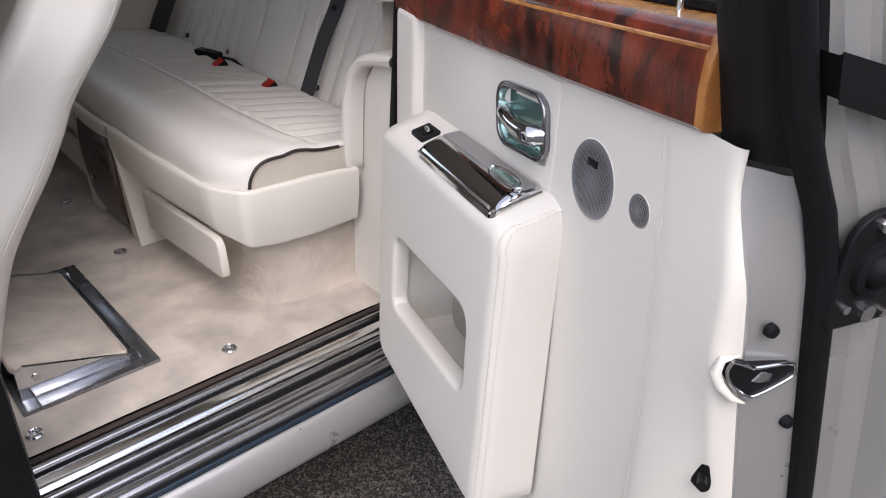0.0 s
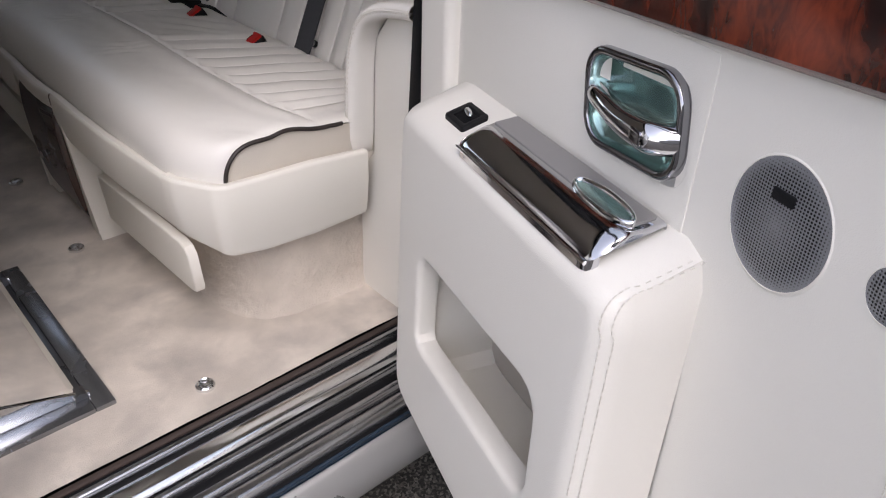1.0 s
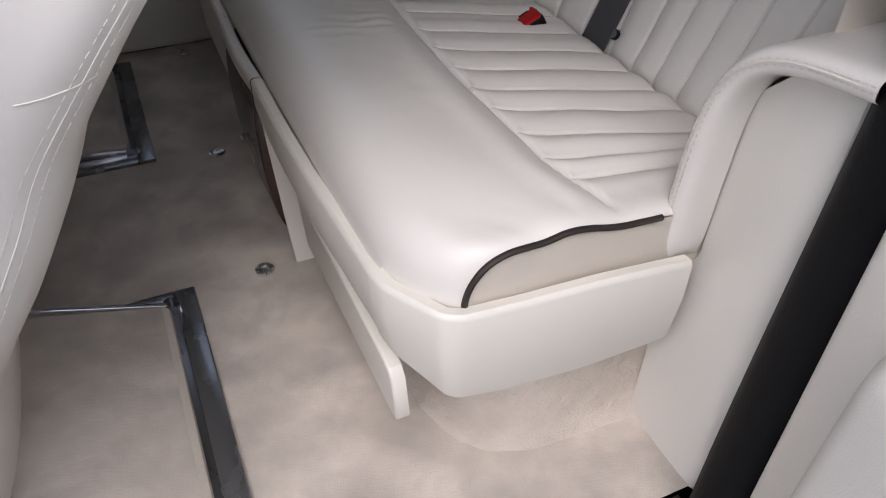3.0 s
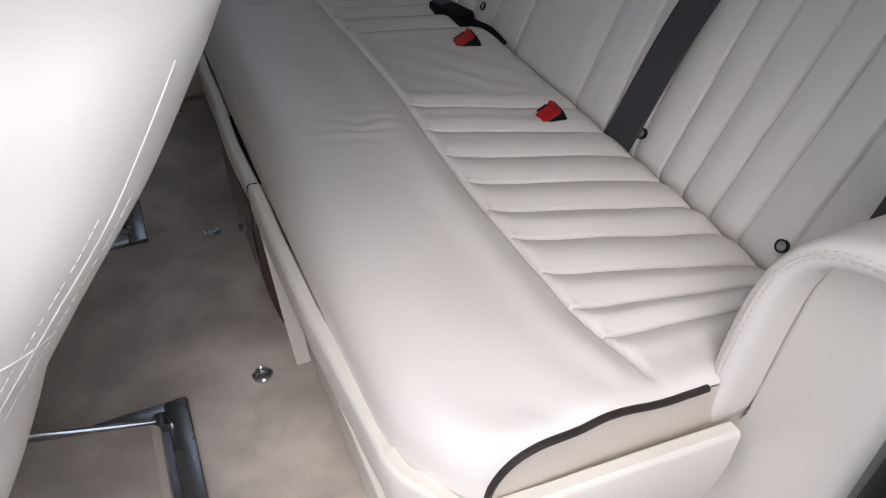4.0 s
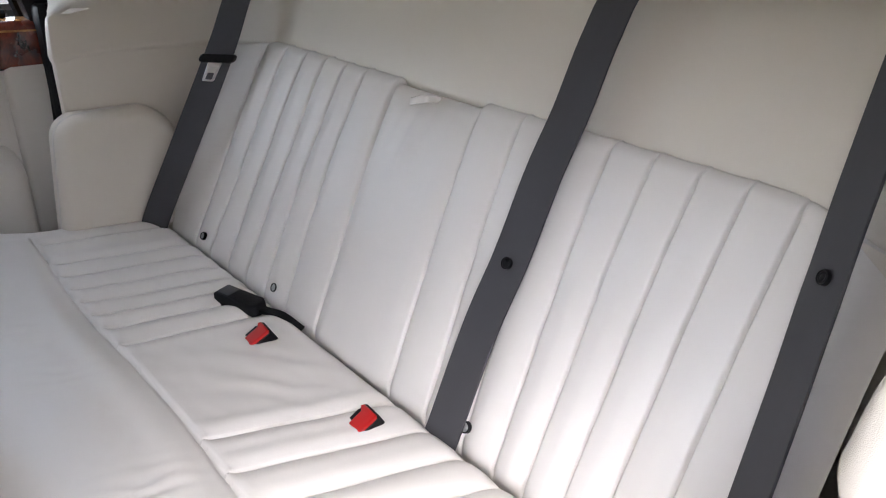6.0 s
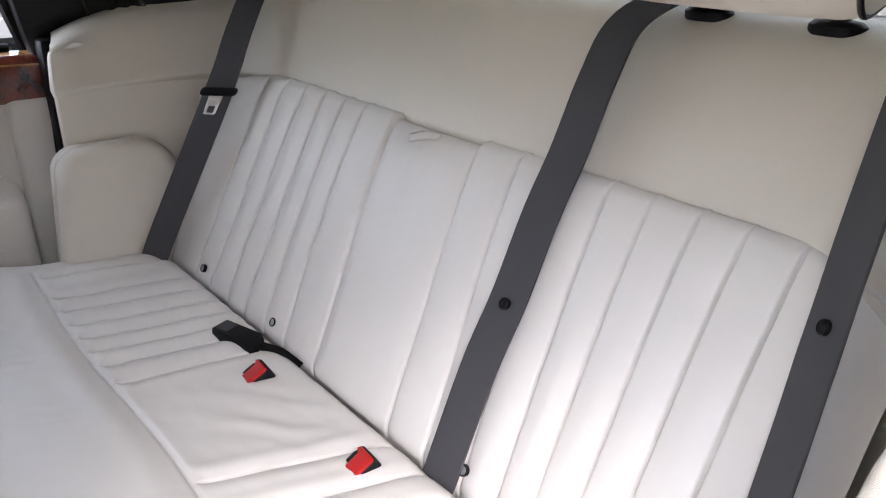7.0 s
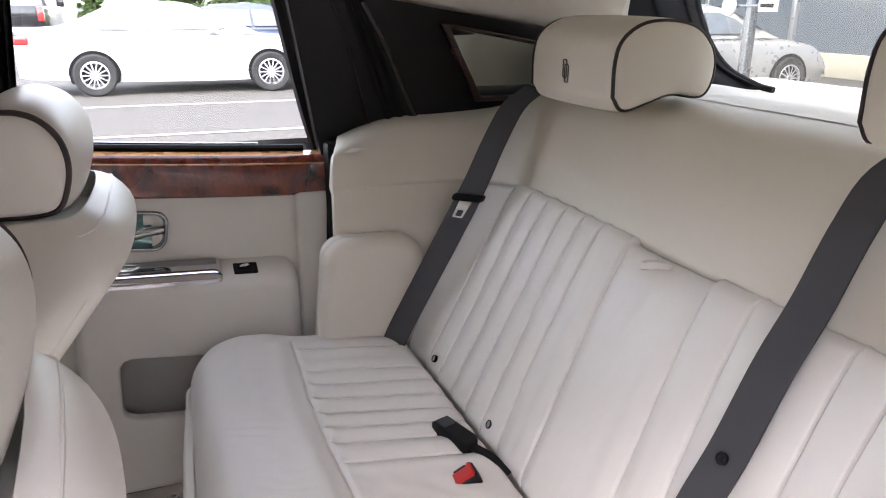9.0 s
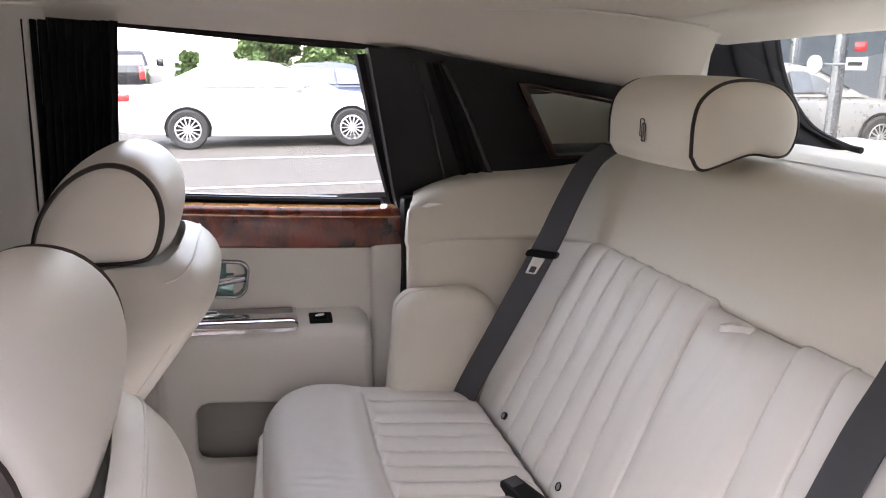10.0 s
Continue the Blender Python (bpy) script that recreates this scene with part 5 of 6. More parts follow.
    part("rail_end", bm, ORANGE_WOOD, rail, "light end grain of the rail")
    bm = bmesh.new()
    tube(bm, [P(a, 0.020, wb(a) + 0.094) for a in np.linspace(0.03 if s < 0 else 0.036, 0.74, 20)], 0.009, 8)
    part("glass_weatherstrip", bm, RUBBER, door, "black rubber weatherstrip")
    bm = bmesh.new()
    tube(bm, [P(a, 0.006, wb(a) + 0.100) for a in np.linspace(0.13, 0.74, 20)], 0.005, 8)
    part("glass_bead", bm, CHROME, door, "bright bead along the glass")
    bm = bmesh.new()
    tube(bm, [P(0.640, 0.044, wb(0.64) + 0.084), P(0.640, 0.044, wb(0.64) + 0.112), P(0.640, 0.044, wb(0.64) + 0.116)], [0.0042, 0.0042, 0.0028], 12)
    part("lock_pin", bm, CHROME, rail, "small chrome lock pin")
    # window frame, leaning inward, and glass
    lean = lambda z: 0.012 + 0.35 * (z - 1.15)
    zt = lambda a: 1.452 + 0.045 * step(0.05, 0.75, a)
    post = [(-0.004, 1.075), (0.012, 1.13), (0.045, 1.24), (0.098, zt(0.1))]
    bm = bmesh.new()
    rows = []
    for a, z in smooth(post, 20):
        rows.append([P(a - 0.150, lean(z) - 0.006, z), P(a - 0.060, lean(z) + 0.012, z), P(a - 0.046, lean(z) + 0.020, z), P(a - 0.018, lean(z) + 0.026, z), P(a - 0.012, lean(z) + 0.018, z), P(a, lean(z) + 0.016, z), P(a + 0.004, lean(z), z)])
    grid(bm, rows)
    part("frame_post", bm, BLACK, door, "black slanting window frame post")
    bm = bmesh.new()
    grid(bm, [[P(a, lean(zt(a)) + o, zt(a) + h) for o, h in ((-0.01, 0.012), (0.012, 0.010), (0.020, 0.018), (0.018, 0.034), (-0.01, 0.04))] for a in np.linspace(0.05, 0.80, 24)])
    part("frame_top", bm, BLACK, door, "black window frame top")
    bm = bmesh.new()
    rows = []
    for i, z in enumerate(np.concatenate([[1.062], np.linspace(1.068, 1.48, 26)])):
        f = 0.054 + 0.31 * (z - 1.09) - (0.03 if i == 0 else 0)
        up = lambda a: z + (0.013 * (a - 0.735) / 0.07) * (1 - step(1.08, 1.3, z))
        rows.append([P(0.724, f - 0.03, z), P(0.731, f + 0.002, z)] + [P(a, f + 0.005, up(a)) for a in (0.74, 0.76, 0.78, 0.795)] + [P(0.804, f, up(0.804)), P(0.807, f - (0.0 if i == 0 else 0.02), up(0.807)), P(0.807, f - (0.0 if i == 0 else 0.030), up(0.807))])
    grid(bm, rows)
    part("frame_front", bm, BLACK, door, "black front window frame post")
    bm = bmesh.new()
    rows = [[P(0.0 + 0.1 * (z - 1.13) / 0.31, lean(z), z), P(0.76, lean(z), z)] for z in np.linspace(1.13, 1.47, 6)]
    grid(bm, rows)
    pane = part("glass", bm, GLASS, door, "clear side window glass")
    pane.visible_shadow = False
    # steel end of the door: inner edge, seal, outer flange with the lock
    zsl = np.linspace(0.33, 1.215, 44)
    bs = lambda z: float(np.interp(z, [0.33, 0.68, 0.83, 0.98, 1.04, 1.095, 1.13, 1.21], [-0.175, -0.096, -0.057, -0.018, 0.008, 0.042, 0.060, 0.092]))
    bm = bmesh.new()
    grid(bm, [[P(end(z) - 0.006, bc(z) + 0.001, z), P(end(z) + 0.001, bc(z) - 0.003, z), P(end(z) * 0.7 + 0.3 * 0.806, bc(z) * 0.8 + bs(z) * 0.2 - 0.003, z), P(end(z) * 0.3 + 0.7 * 0.806, (bc(z) + bs(z)) / 2, z), P(0.807, bs(z), z)] for z in zsl if z < 1.088])
    part("steel_edge", bm, SILVER, door, "silver painted inner edge of the door")
    bm = bmesh.new()
    rows = []
    for z in np.linspace(0.33, 1.42, 50):
        b = bs(z) if z < 1.21 else 0.092 + 0.38 * (z - 1.21)
        rows.append([P(0.806 + o, b + w, z) for o, w in ((0.0, 0.016), (0.010, 0.014), (0.015, 0.006), (0.015, -0.004), (0.009, -0.013), (0.0, -0.015))])
    grid(bm, rows)
    part("door_seal", bm, RUBBER, door, "thick black rubber door seal")
    bm = bmesh.new()
    rows = []
    for z in np.linspace(0.33, 1.40, 50):
        b = bs(z) if z < 1.21 else 0.092 + 0.38 * (z - 1.21)
        rows.append([P(a, b - o, z) for a, o in ((0.800, 0.012), (0.806, 0.022), (0.807, 0.034), (0.812, 0.040), (0.812, 0.062), (0.809, 0.069), (0.811, 0.078), (0.824, 0.088), (0.836, 0.096), (0.842, 0.108), (0.842, 0.122), (0.838, 0.128))])
    grid(bm, rows)
    part("outer_flange", bm, SILVER, door, "silver painted outer flange of the door")
    bm = bmesh.new()
    rows = []
    for z in np.linspace(0.30, 1.14, 30):
        rows.append([P(a, bs(z) - 0.136 - 0.004 * math.sin(a * 3), z) for a in np.linspace(-0.06, 0.834, 20)])
    grid(bm, rows)
    part("outer_skin", bm, SILVER, door, "silver painted outer skin of the door")
    bm = bmesh.new()
    grid(bm, [[P(a, b, 0.345) for b in (0.066, 0.0, -0.10, -0.29)] for a in np.linspace(-0.05, 0.80, 6)])
    grid(bm, [[P(-0.05, b, z) for b in (0.06, 0.0, -0.1, -0.2)] for z in np.linspace(0.345, 1.1, 6)])
    part("door_bottom", bm, BLACK, door, "dark underside of the door")
    # lock plate, bumpers, release opening
    bz = 0.981
    ends = lambda u, v, w: P(0.817 + w, -0.062 + u, bz + v)
    bm = bmesh.new()
    slab(bm, rrect(-0.046, -0.060, 0.040, 0.056, (0.03, 0.02, 0.012, 0.012)), ends, 0.0, 0.007, 0.003)
    lock = part("lock_plate", bm, BLACK, door, "black door lock plate")
    bm = bmesh.new()
    grid(bm, [[ends(q * math.cos(t), q * math.sin(t), d) for t in np.linspace(0, 2 * math.pi, 24, endpoint=False)] for q, d in ((0.028, 0.005), (0.027, 0.013), (0.021, 0.016), (0.018, 0.009), (0.012, 0.02), (0.004, 0.024))], True, True)
    part("lock_cone", bm, RUBBER, lock, "round black lock cone")
    for u, v, q in ((0.024, -0.036, 0.0045), (-0.006, -0.046, 0.009), (-0.028, -0.050, 0.0045), (0.010, 0.044, 0.006)):
        bm = bmesh.new()
        tube(bm, [ends(u, v, 0.006), ends(u, v, 0.012)], q, 8)
        part("bolt", bm, STEEL, lock, "steel bolt")
    for z, b, a in ((0.924, 0.021, 0.806), (0.800, -0.038, 0.806)):
        bm = bmesh.new()
        grid(bm, [[P(a + d, b + q * math.cos(t), z + q * math.sin(t)) for t in np.linspace(0, 2 * math.pi, 20, endpoint=False)] for q, d in ((0.0068, -0.002), (0.0068, 0.003), (0.0055, 0.006), (0.003, 0.007))], True, True)
        part("bump_stop", bm, RUBBER, door, "round black rubber bump stop")
    slot = [(0.050, 0.893), (0.038, 0.890), (0.027, 0.886), (-0.014, 0.880), (-0.022, 0.871), (-0.018, 0.862), (0.020, 0.852), (0.036, 0.858), (0.048, 0.870), (0.052, 0.882)]
    slot = [tuple(q) for q in smooth(slot + slot[:1], 50)[:-1]]
    def sl3(u, v, w):
        return P(0.8085 - 0.55 * max(0, u - 0.035) + w, u, v)
    # solid black slab imitates the shade inside the cavity
    bm = bmesh.new()
    slab(bm, slot, sl3, -0.022, 0.0008, 0.0003, 2)
    dark_fill = part("release_opening", bm, BLACK, door, "black slab drawn for the shaded release opening")
    bm = bmesh.new()
    slab(bm, [(0.022, 0.868), (0.030, 0.872), (0.020, 0.880), (0.006, 0.874), (0.008, 0.866)], sl3, -0.004, 0.0022, 0.0008, 2)
    part("latch", bm, STEEL, dark_fill, "small steel latch")
    bm = bmesh.new()
    tube(bm, [sl3(u, v, 0.0005) for u, v in [(0.046, 0.900), (0.058, 0.894), (0.061, 0.880), (0.056, 0.866), (0.044, 0.852), (0.030, 0.845)]], [0.001, 0.004, 0.0055, 0.0055, 0.004, 0.001], 10)
    part("release_lip", bm, CREAM_PLASTIC, door, "raised cream lip round the release opening")
    bm = bmesh.new()
    tube(bm, [sl3(u, v, 0.001) for u, v in slot + slot[:1]], 0.0019, 8)
    part("release_rim", bm, CHROME, door, "chrome rim of the release opening")
    bm = bmesh.new()
    slab(bm, rrect(-0.006, -0.020, 0.006, 0.020, 0.005), lambda u, v, w: P(0.785 + w - 0.2 * u, 0.026 + u, 0.728 + v), -0.01, 0.005, 0.002)
    catch = part("catch_recess", bm, RUBBER, door, "black catch recess")
    bm = bmesh.new()
    tube(bm, [P(0.785, 0.030, 0.729), P(0.798, 0.042, 0.732)], 0.005, 12)
    part("catch_pin", bm, BLACK, catch)
    bm = bmesh.new()
    slab(bm, [(0.060, 1.175), (0.049, 1.143), (-0.06, 1.108), (-0.06, 1.142)], lambda b, z, w: P(0.80 + w, b, z), 0.0, 0.030, 0.003, 2)
    part("window_channel", bm, BLACK, door, "black end of the window channel")
    if swing:
        door.matrix_basis = door.matrix_basis @ Matrix.Rotation(radians(swing), 4, "Z")
    return door


mat_inlay = mat("satin_inlay", (0.27, 0.26, 0.255), 0.35, 0.3, var=0.05, vscale=10)
perforated = mat("perforated_metal", (0.11, 0.115, 0.12), 0.4, 0.6, var=0.1, vscale=20)
pn, pl = perforated.node_tree.nodes, perforated.node_tree.links
ptc, pvo, pmr = pn.new("ShaderNodeTexCoord"), pn.new("ShaderNodeTexVoronoi"), pn.new("ShaderNodeMapRange")
pvo.inputs["Scale"].default_value, pvo.inputs["Randomness"].default_value = 420, 0.0
pl.new(ptc.outputs["Object"], pvo.inputs["Vector"])
pl.new(pvo.outputs["Distance"], pmr.inputs[0])
pmr.inputs[1].default_value, pmr.inputs[2].default_value = 0.25, 0.45
pbump = pn.new("ShaderNodeBump")
pbump.inputs["Distance"].default_value = 0.002
pl.new(pmr.outputs[0], pbump.inputs["Height"])
pl.new(pbump.outputs[0], pn["Principled BSDF"].inputs["Normal"])
pmix = pn.new("ShaderNodeMix")
pmix.data_type = "RGBA"
pmix.inputs[6].default_value, pmix.inputs[7].default_value = (0.012, 0.013, 0.014, 1), (0.30, 0.31, 0.33, 1)
pl.new(pmr.outputs[0], pmix.inputs[0])
pl.new(pmix.outputs[2], pn["Principled BSDF"].inputs["Base Color"])

car_door(-1, "open cream-trimmed rear car door with burl walnut rail and chrome handle", 0.002, 70)
car_door(1, "closed cream-trimmed rear car door with burl walnut rail and window", -0.036)

# ---- side walls, pillars and roof ----
lean_y = lambda z: 0.80 - 0.35 * max(0, z - 1.12)


def side_wall(s):
    """Black rear pillar with its vanity mirror, pillar between the doors, cloth curtain."""
    W = lambda x, z, d: (x, s * (lean_y(z) + 0.004 - d), z)
    top = [(-0.150, 1.062), (0.006, 1.085), (0.163, 1.120), (0.30, 1.165), (0.55, 1.20), (0.62, 1.26), (0.56, 1.335), (0.36, 1.348), (0.06, 1.392), (-0.10, 1.42), (-0.235, 1.442)]
    hole = [(0.104, 1.352), (0.200, 1.203), (0.42, 1.203), (0.40, 1.30)]
    c0 = (0.27, 1.265)
    oo, hh = around(top[::-1], c0, 120), around(hole, c0, 120)
    bm = bmesh.new()
    ring(bm, oo, hh, W, -0.03, 0.010, 0.004, 2)
    tagged(part("rear_pillar", bm, BLACK_LEATHER), "black rear pillar trim round the vanity mirror", "pillar", kind="structure")
    win = thing("vanity_mirror", (0.2, s * 0.76, 1.2), "small vanity mirror in a burl walnut frame on the pillar", "mirror")
    bm = bmesh.new()
    ring(bm, around([(u + (u - c0[0]) * 0.16, v + (v - c0[1]) * 0.16) for u, v in hole], c0, 120), hh, W, 0.0, 0.022, 0.005, 3)
    part("mirror_frame", bm, DARK_BURL, win, "polished burl walnut frame")
    bm = bmesh.new()
    bm.faces.new([bm.verts.new(W(u, v, -0.012)) for u, v in hh])
    g = part("pane", bm, MIRROR_PANE, win, "mirror glass")
    # gathered curtain with its cords on the pillar
    bm = bmesh.new()
    rows = []
    for t in np.linspace(0, 1, 40):
        x0, x1 = -0.118 + 0.115 * t * 0.9, -0.075 + 0.140 * t
        rows.append([W(x0 + (x1 - x0) * u, 1.40 - 0.245 * t, 0.012 + 0.010 * math.sin(u * 9 + 0.8 * t) ** 2) for u in np.linspace(0, 1, 22)])
    grid(bm, rows)
    drape = tagged(part("curtain", bm, CURTAIN), "black cloth curtain gathered on the rear pillar", "curtain")
    for x0, x1, r in ((-0.144, -0.050, 0.0035), (-0.085, 0.058, 0.006)):
        bm = bmesh.new()
        tube(bm, [W(x0 + (x1 - x0) * t + 0.004 * math.sin(t * 5), 1.402 - 0.246 * t, 0.016 + 0.006 * math.sin(t * 3)) for t in np.linspace(0, 1, 24)], r, 8)
        part("cord", bm, GLOSS_BLACK, drape, "glossy black cord")
    # post between the doors
    bm = box(bmesh.new(), (-1.10, -0.90, 0.36), (-0.927, -0.785, 0.86), 0.012) if s < 0 else box(bmesh.new(), (-1.10, 0.77, 0.36), (-0.975, 0.87, 1.12), 0.015)
    tagged(part("body_post", bm, BLACK if s < 0 else VINYL), "black sealed door post" if s < 0 else "cream trimmed door post", "pillar", kind="structure")
    bm = bmesh.new()
    grid(bm, [[(x + (0.13 * (z - 1.05) if x > -1.0 else 0), s * (lean_y(z) - o), z) for x, o in ((-1.12, 0.0), (-1.11, 0.03), (-1.04, 0.045), (-0.90, 0.04), (-0.862, 0.032), (-0.852, 0.02), (-0.848, -0.02))] for z in np.linspace(1.05, 1.49, 12)])
    tagged(part("pillar_trim", bm, VINYL), "cream trimmed pillar between the side windows", "pillar", kind="structure")
    # body side ahead of the post; an added upper wall keeps window light out
    bm = box(bmesh.new(), (XF, s * 0.84 - 0.05, 0.30), (-1.10, s * 0.84 + 0.05, 1.10), 0.02)
    box(bm, (XF, s * 0.74 - 0.03, 1.08), (-1.12, s * 0.74 + 0.03, 1.53), 0.01)
    tagged(part("body_side", bm, VINYL if s > 0 else SILVER), "cream trimmed front body side, window walled up to block light" if s > 0 else "silver painted front body side, window walled up to block light", "wall", kind="structure")


# added full-height wall instead of a windscreen, darkens the cabin floor
bm = box(bmesh.new(), (XF - 0.08, -0.88, 0.25), (XF, 0.88, 1.56), 0.02)
tagged(part("bulkhead", bm, VINYL), "plain front bulkhead, raised to the roof to keep light out", "wall", kind="structure")
MIRROR_PANE = mat("vanity_mirror", (0.62, 0.68, 0.66), 0.03, 1.0, var=0.02, rvar=0.01)
GLOSS_BLACK = mat("gloss_black", (0.02, 0.02, 0.022), 0.15, var=0.1, coat=0.6)
side_wall(-1)
side_wall(1)

# gathered curtain on the far window
bm = bmesh.new()
rows = []
for z in np.linspace(1.10, 1.468, 24):
    row = []
    for u in np.linspace(0, 1, 120):
        x = (-0.866 + 0.12 * (z - 1.1)) * (1 - u) + (-0.720 + 0.135 * (z - 1.1)) * u
        row.append((x, lean_y(z) - 0.028 - 0.009 * math.sin(u * 2 * math.pi * 11) - 0.003 * noise.noise((u * 20, z * 6, 0)), z))
    rows.append(row)
grid(bm, rows)
tagged(part("window_curtain", bm, CURTAIN), "black pleated cloth curtain drawn aside at the far door window", "curtain")

# headlining and outer roof
bm = bmesh.new()
rows = []
for x in np.linspace(-2.3, 0.50, 70):
    ze = float(np.interp(x, [-1.7, -0.83, -0.25, 0.06, 0.32, 0.5], [1.485, 1.477, 1.438, 1.392, 1.350, 1.33]))
    ye = 0.80 - 0.35 * (ze - 1.12)
    zc = 1.515 - 0.03 * step(0.1, 0.5, x)
    sec = [(-ye - 0.02, ze), (-ye + 0.03, ze + 0.035), (-ye + 0.10, zc - 0.025), (-0.45, zc - 0.004), (-0.2, zc + 0.004), (0, zc + 0.006), (0.2, zc + 0.004), (0.45, zc - 0.004), (ye - 0.10, zc - 0.025), (ye - 0.03, ze + 0.035), (ye + 0.02, ze)]
    rows.append([(x, y, z) for y, z in smooth(sec, 50)])
grid(bm, rows)
tagged(part("ceiling", bm, HEADLINING), "cream cloth headlining", "ceiling", kind="structure")
for s in (-1, 1):
    bm = bmesh.new()
    tube(bm, [(x, s * (0.585 - 0.03 * step(-0.2, 0.42, x)), 1.498 - 0.03 * step(0.1, 0.5, x)) for x in np.linspace(-1.6, 0.42, 40)], 0.003, 6)
    tagged(part("trim_seam", bm, VINYL), "piped seam along the headlining", "interior trim", kind="structure")
bm = bmesh.new()
rows = []
for x in np.linspace(-2.36, 0.62, 20):
    rows.append([(x, y, z) for y, z in smooth([(-0.78, 1.49), (-0.74, 1.53), (-0.5, 1.565), (0, 1.58), (0.5, 1.565), (0.74, 1.53), (0.78, 1.49)], 20)])
grid(bm, rows)
tagged(part("roof", bm, SILVER), "silver painted car roof", "roof", kind="structure")
bm = bmesh.new()
for s in (-1, 1):
    grid(bm, [[(x, s * y, z) for y, z in ((0.69, 1.487), (0.74, 1.478), (0.78, 1.49))] for x in np.linspace(-1.9, 0.2, 12)])
tagged(part("roof_rail", bm, RUBBER), "black gutter under the roof edge", "roof", kind="structure")

# rear window with its surround, header and curtain
bm = bmesh.new()
rows = []
for y in np.linspace(-0.72, 0.72, 30):
    c = 0.06 * (y / 0.72) ** 2
    rows.append([(x - c, y, z - 0.02 * (y / 0.72) ** 2) for x, z in smooth([(0.33, 1.512), (0.40, 1.492), (0.48, 1.484), (0.56, 1.474), (0.64, 1.462), (0.66, 1.475)], 18)])
grid(bm, rows)
tagged(part("rear_header", bm, VINYL), "cream header above the rear window", "interior trim", kind="structure")
rear_window = thing("window_rear", (0.95, 0, 1.24), "slanting rear window glass", "window", kind="structure")
bm = bmesh.new()
grid(bm, [[(0.66 + 0.34 * t - 0.05 * (y / 0.78) ** 2, y, 1.468 - 0.235 * t - 0.02 * (y / 0.78) ** 2) for t in np.linspace(0, 1, 6)] for y in np.linspace(-0.82, 0.82, 24)])
part("pane", bm, glass("tinted_glass", (0.50, 0.54, 0.52)), rear_window)
for s in (-1, 1):
    # curtain gathered into the lower corner
    bm = bmesh.new()
    edge = smooth([(0.720, 0.725, 1.455), (0.728, 0.705, 1.385), (0.738, 0.668, 1.317), (0.745, 0.605, 1.262), (0.752, 0.52, 1.234), (0.757, 0.478, 1.228)], 40)
    rows = []
    for i, (x, y, z) in enumerate(edge):
        f = i / 39
        far = Vector((0.53 + 0.06 * f, 0.765, 1.445 - 0.215 * f))
        near = Vector((x, y, z))
        rows.append([(lambda p, w: (p.x - 0.012 * w, s * p.y, p.z + 0.004 * w))(near.lerp(far, u), math.sin(u * 16 + f * 2.0)) for u in np.linspace(0, 1, 28)])
    grid(bm, rows)
    tube(bm, [(x - 0.004, s * y, z) for x, y, z in edge], 0.007, 7)
    tagged(part("rear_curtain", bm, CURTAIN), "black gathered curtain at the rear window's edge", "curtain")
    bm = bmesh.new()
    grid(bm, [[(x, s * y, z) for y, z in ((0.66, 1.25), (0.70, 1.33), (0.71, 1.36), (0.70, 1.42), (0.66, 1.49))] for x in np.linspace(0.36, 0.53, 10)])
    tagged(part("rear_corner", bm, VINYL), "cream corner trim beside the rear window", "interior trim", kind="structure")
    bm = bmesh.new()
    grid(bm, [[(x, s * y, z) for y, z in ((0.80, 1.20), (0.81, 1.30), (0.78, 1.46))] for x in np.linspace(0.5, 0.70, 6)])
    tagged(part("rear_pillar_skin", bm, SILVER), "silver painted rear pillar", "pillar", kind="structure")

# ---- outside: parked cars, trees, shopfront ----
def wheel(car, x, y, s, r=0.33):
    bm = bmesh.new()
    prof = ((0.64, 0.09), (0.70, 0.105), (0.93, 0.105), (1.0, 0.08), (1.0, -0.08), (0.93, -0.105))
    grid(bm, [[(x + r * k * math.cos(a), y - s * d, r + r * k * math.sin(a)) for a in np.linspace(0, 2 * math.pi, 36, endpoint=False)] for k, d in prof], True)
    tyre = part("wheel", bm, TYRE, car, "black tyre on an alloy rim")
    bm = bmesh.new()
    grid(bm, [[(x + r * k * math.cos(a), y - s * d, r + r * k * math.sin(a)) for a in np.linspace(0, 2 * math.pi, 36, endpoint=False)] for k, d in ((0.66, 0.10), (0.61, 0.106), (0.585, 0.09), (0.58, 0.0))], True)
    for i in range(14):
        a = 2 * math.pi * i / 14
        c, q = math.cos(a), math.sin(a)
        pts = [(x + r * k * c - w * q, y - s * d, r + r * k * q + w * c) for k, w, d in ((0.10, -0.013, 0.10), (0.10, 0.013, 0.10), (0.6, 0.011, 0.095), (0.6, -0.011, 0.095))]
        bm.faces.new([bm.verts.new(p) for p in pts])
    grid(bm, [[(x + r * k * math.cos(a), y - s * d, r + r * k * math.sin(a)) for a in np.linspace(0, 2 * math.pi, 16, endpoint=False)] for k, d in ((0.16, 0.09), (0.15, 0.108), (0.05, 0.112))], True, True)
    part("rim", bm, ALLOY, tyre, "many-spoked alloy rim")


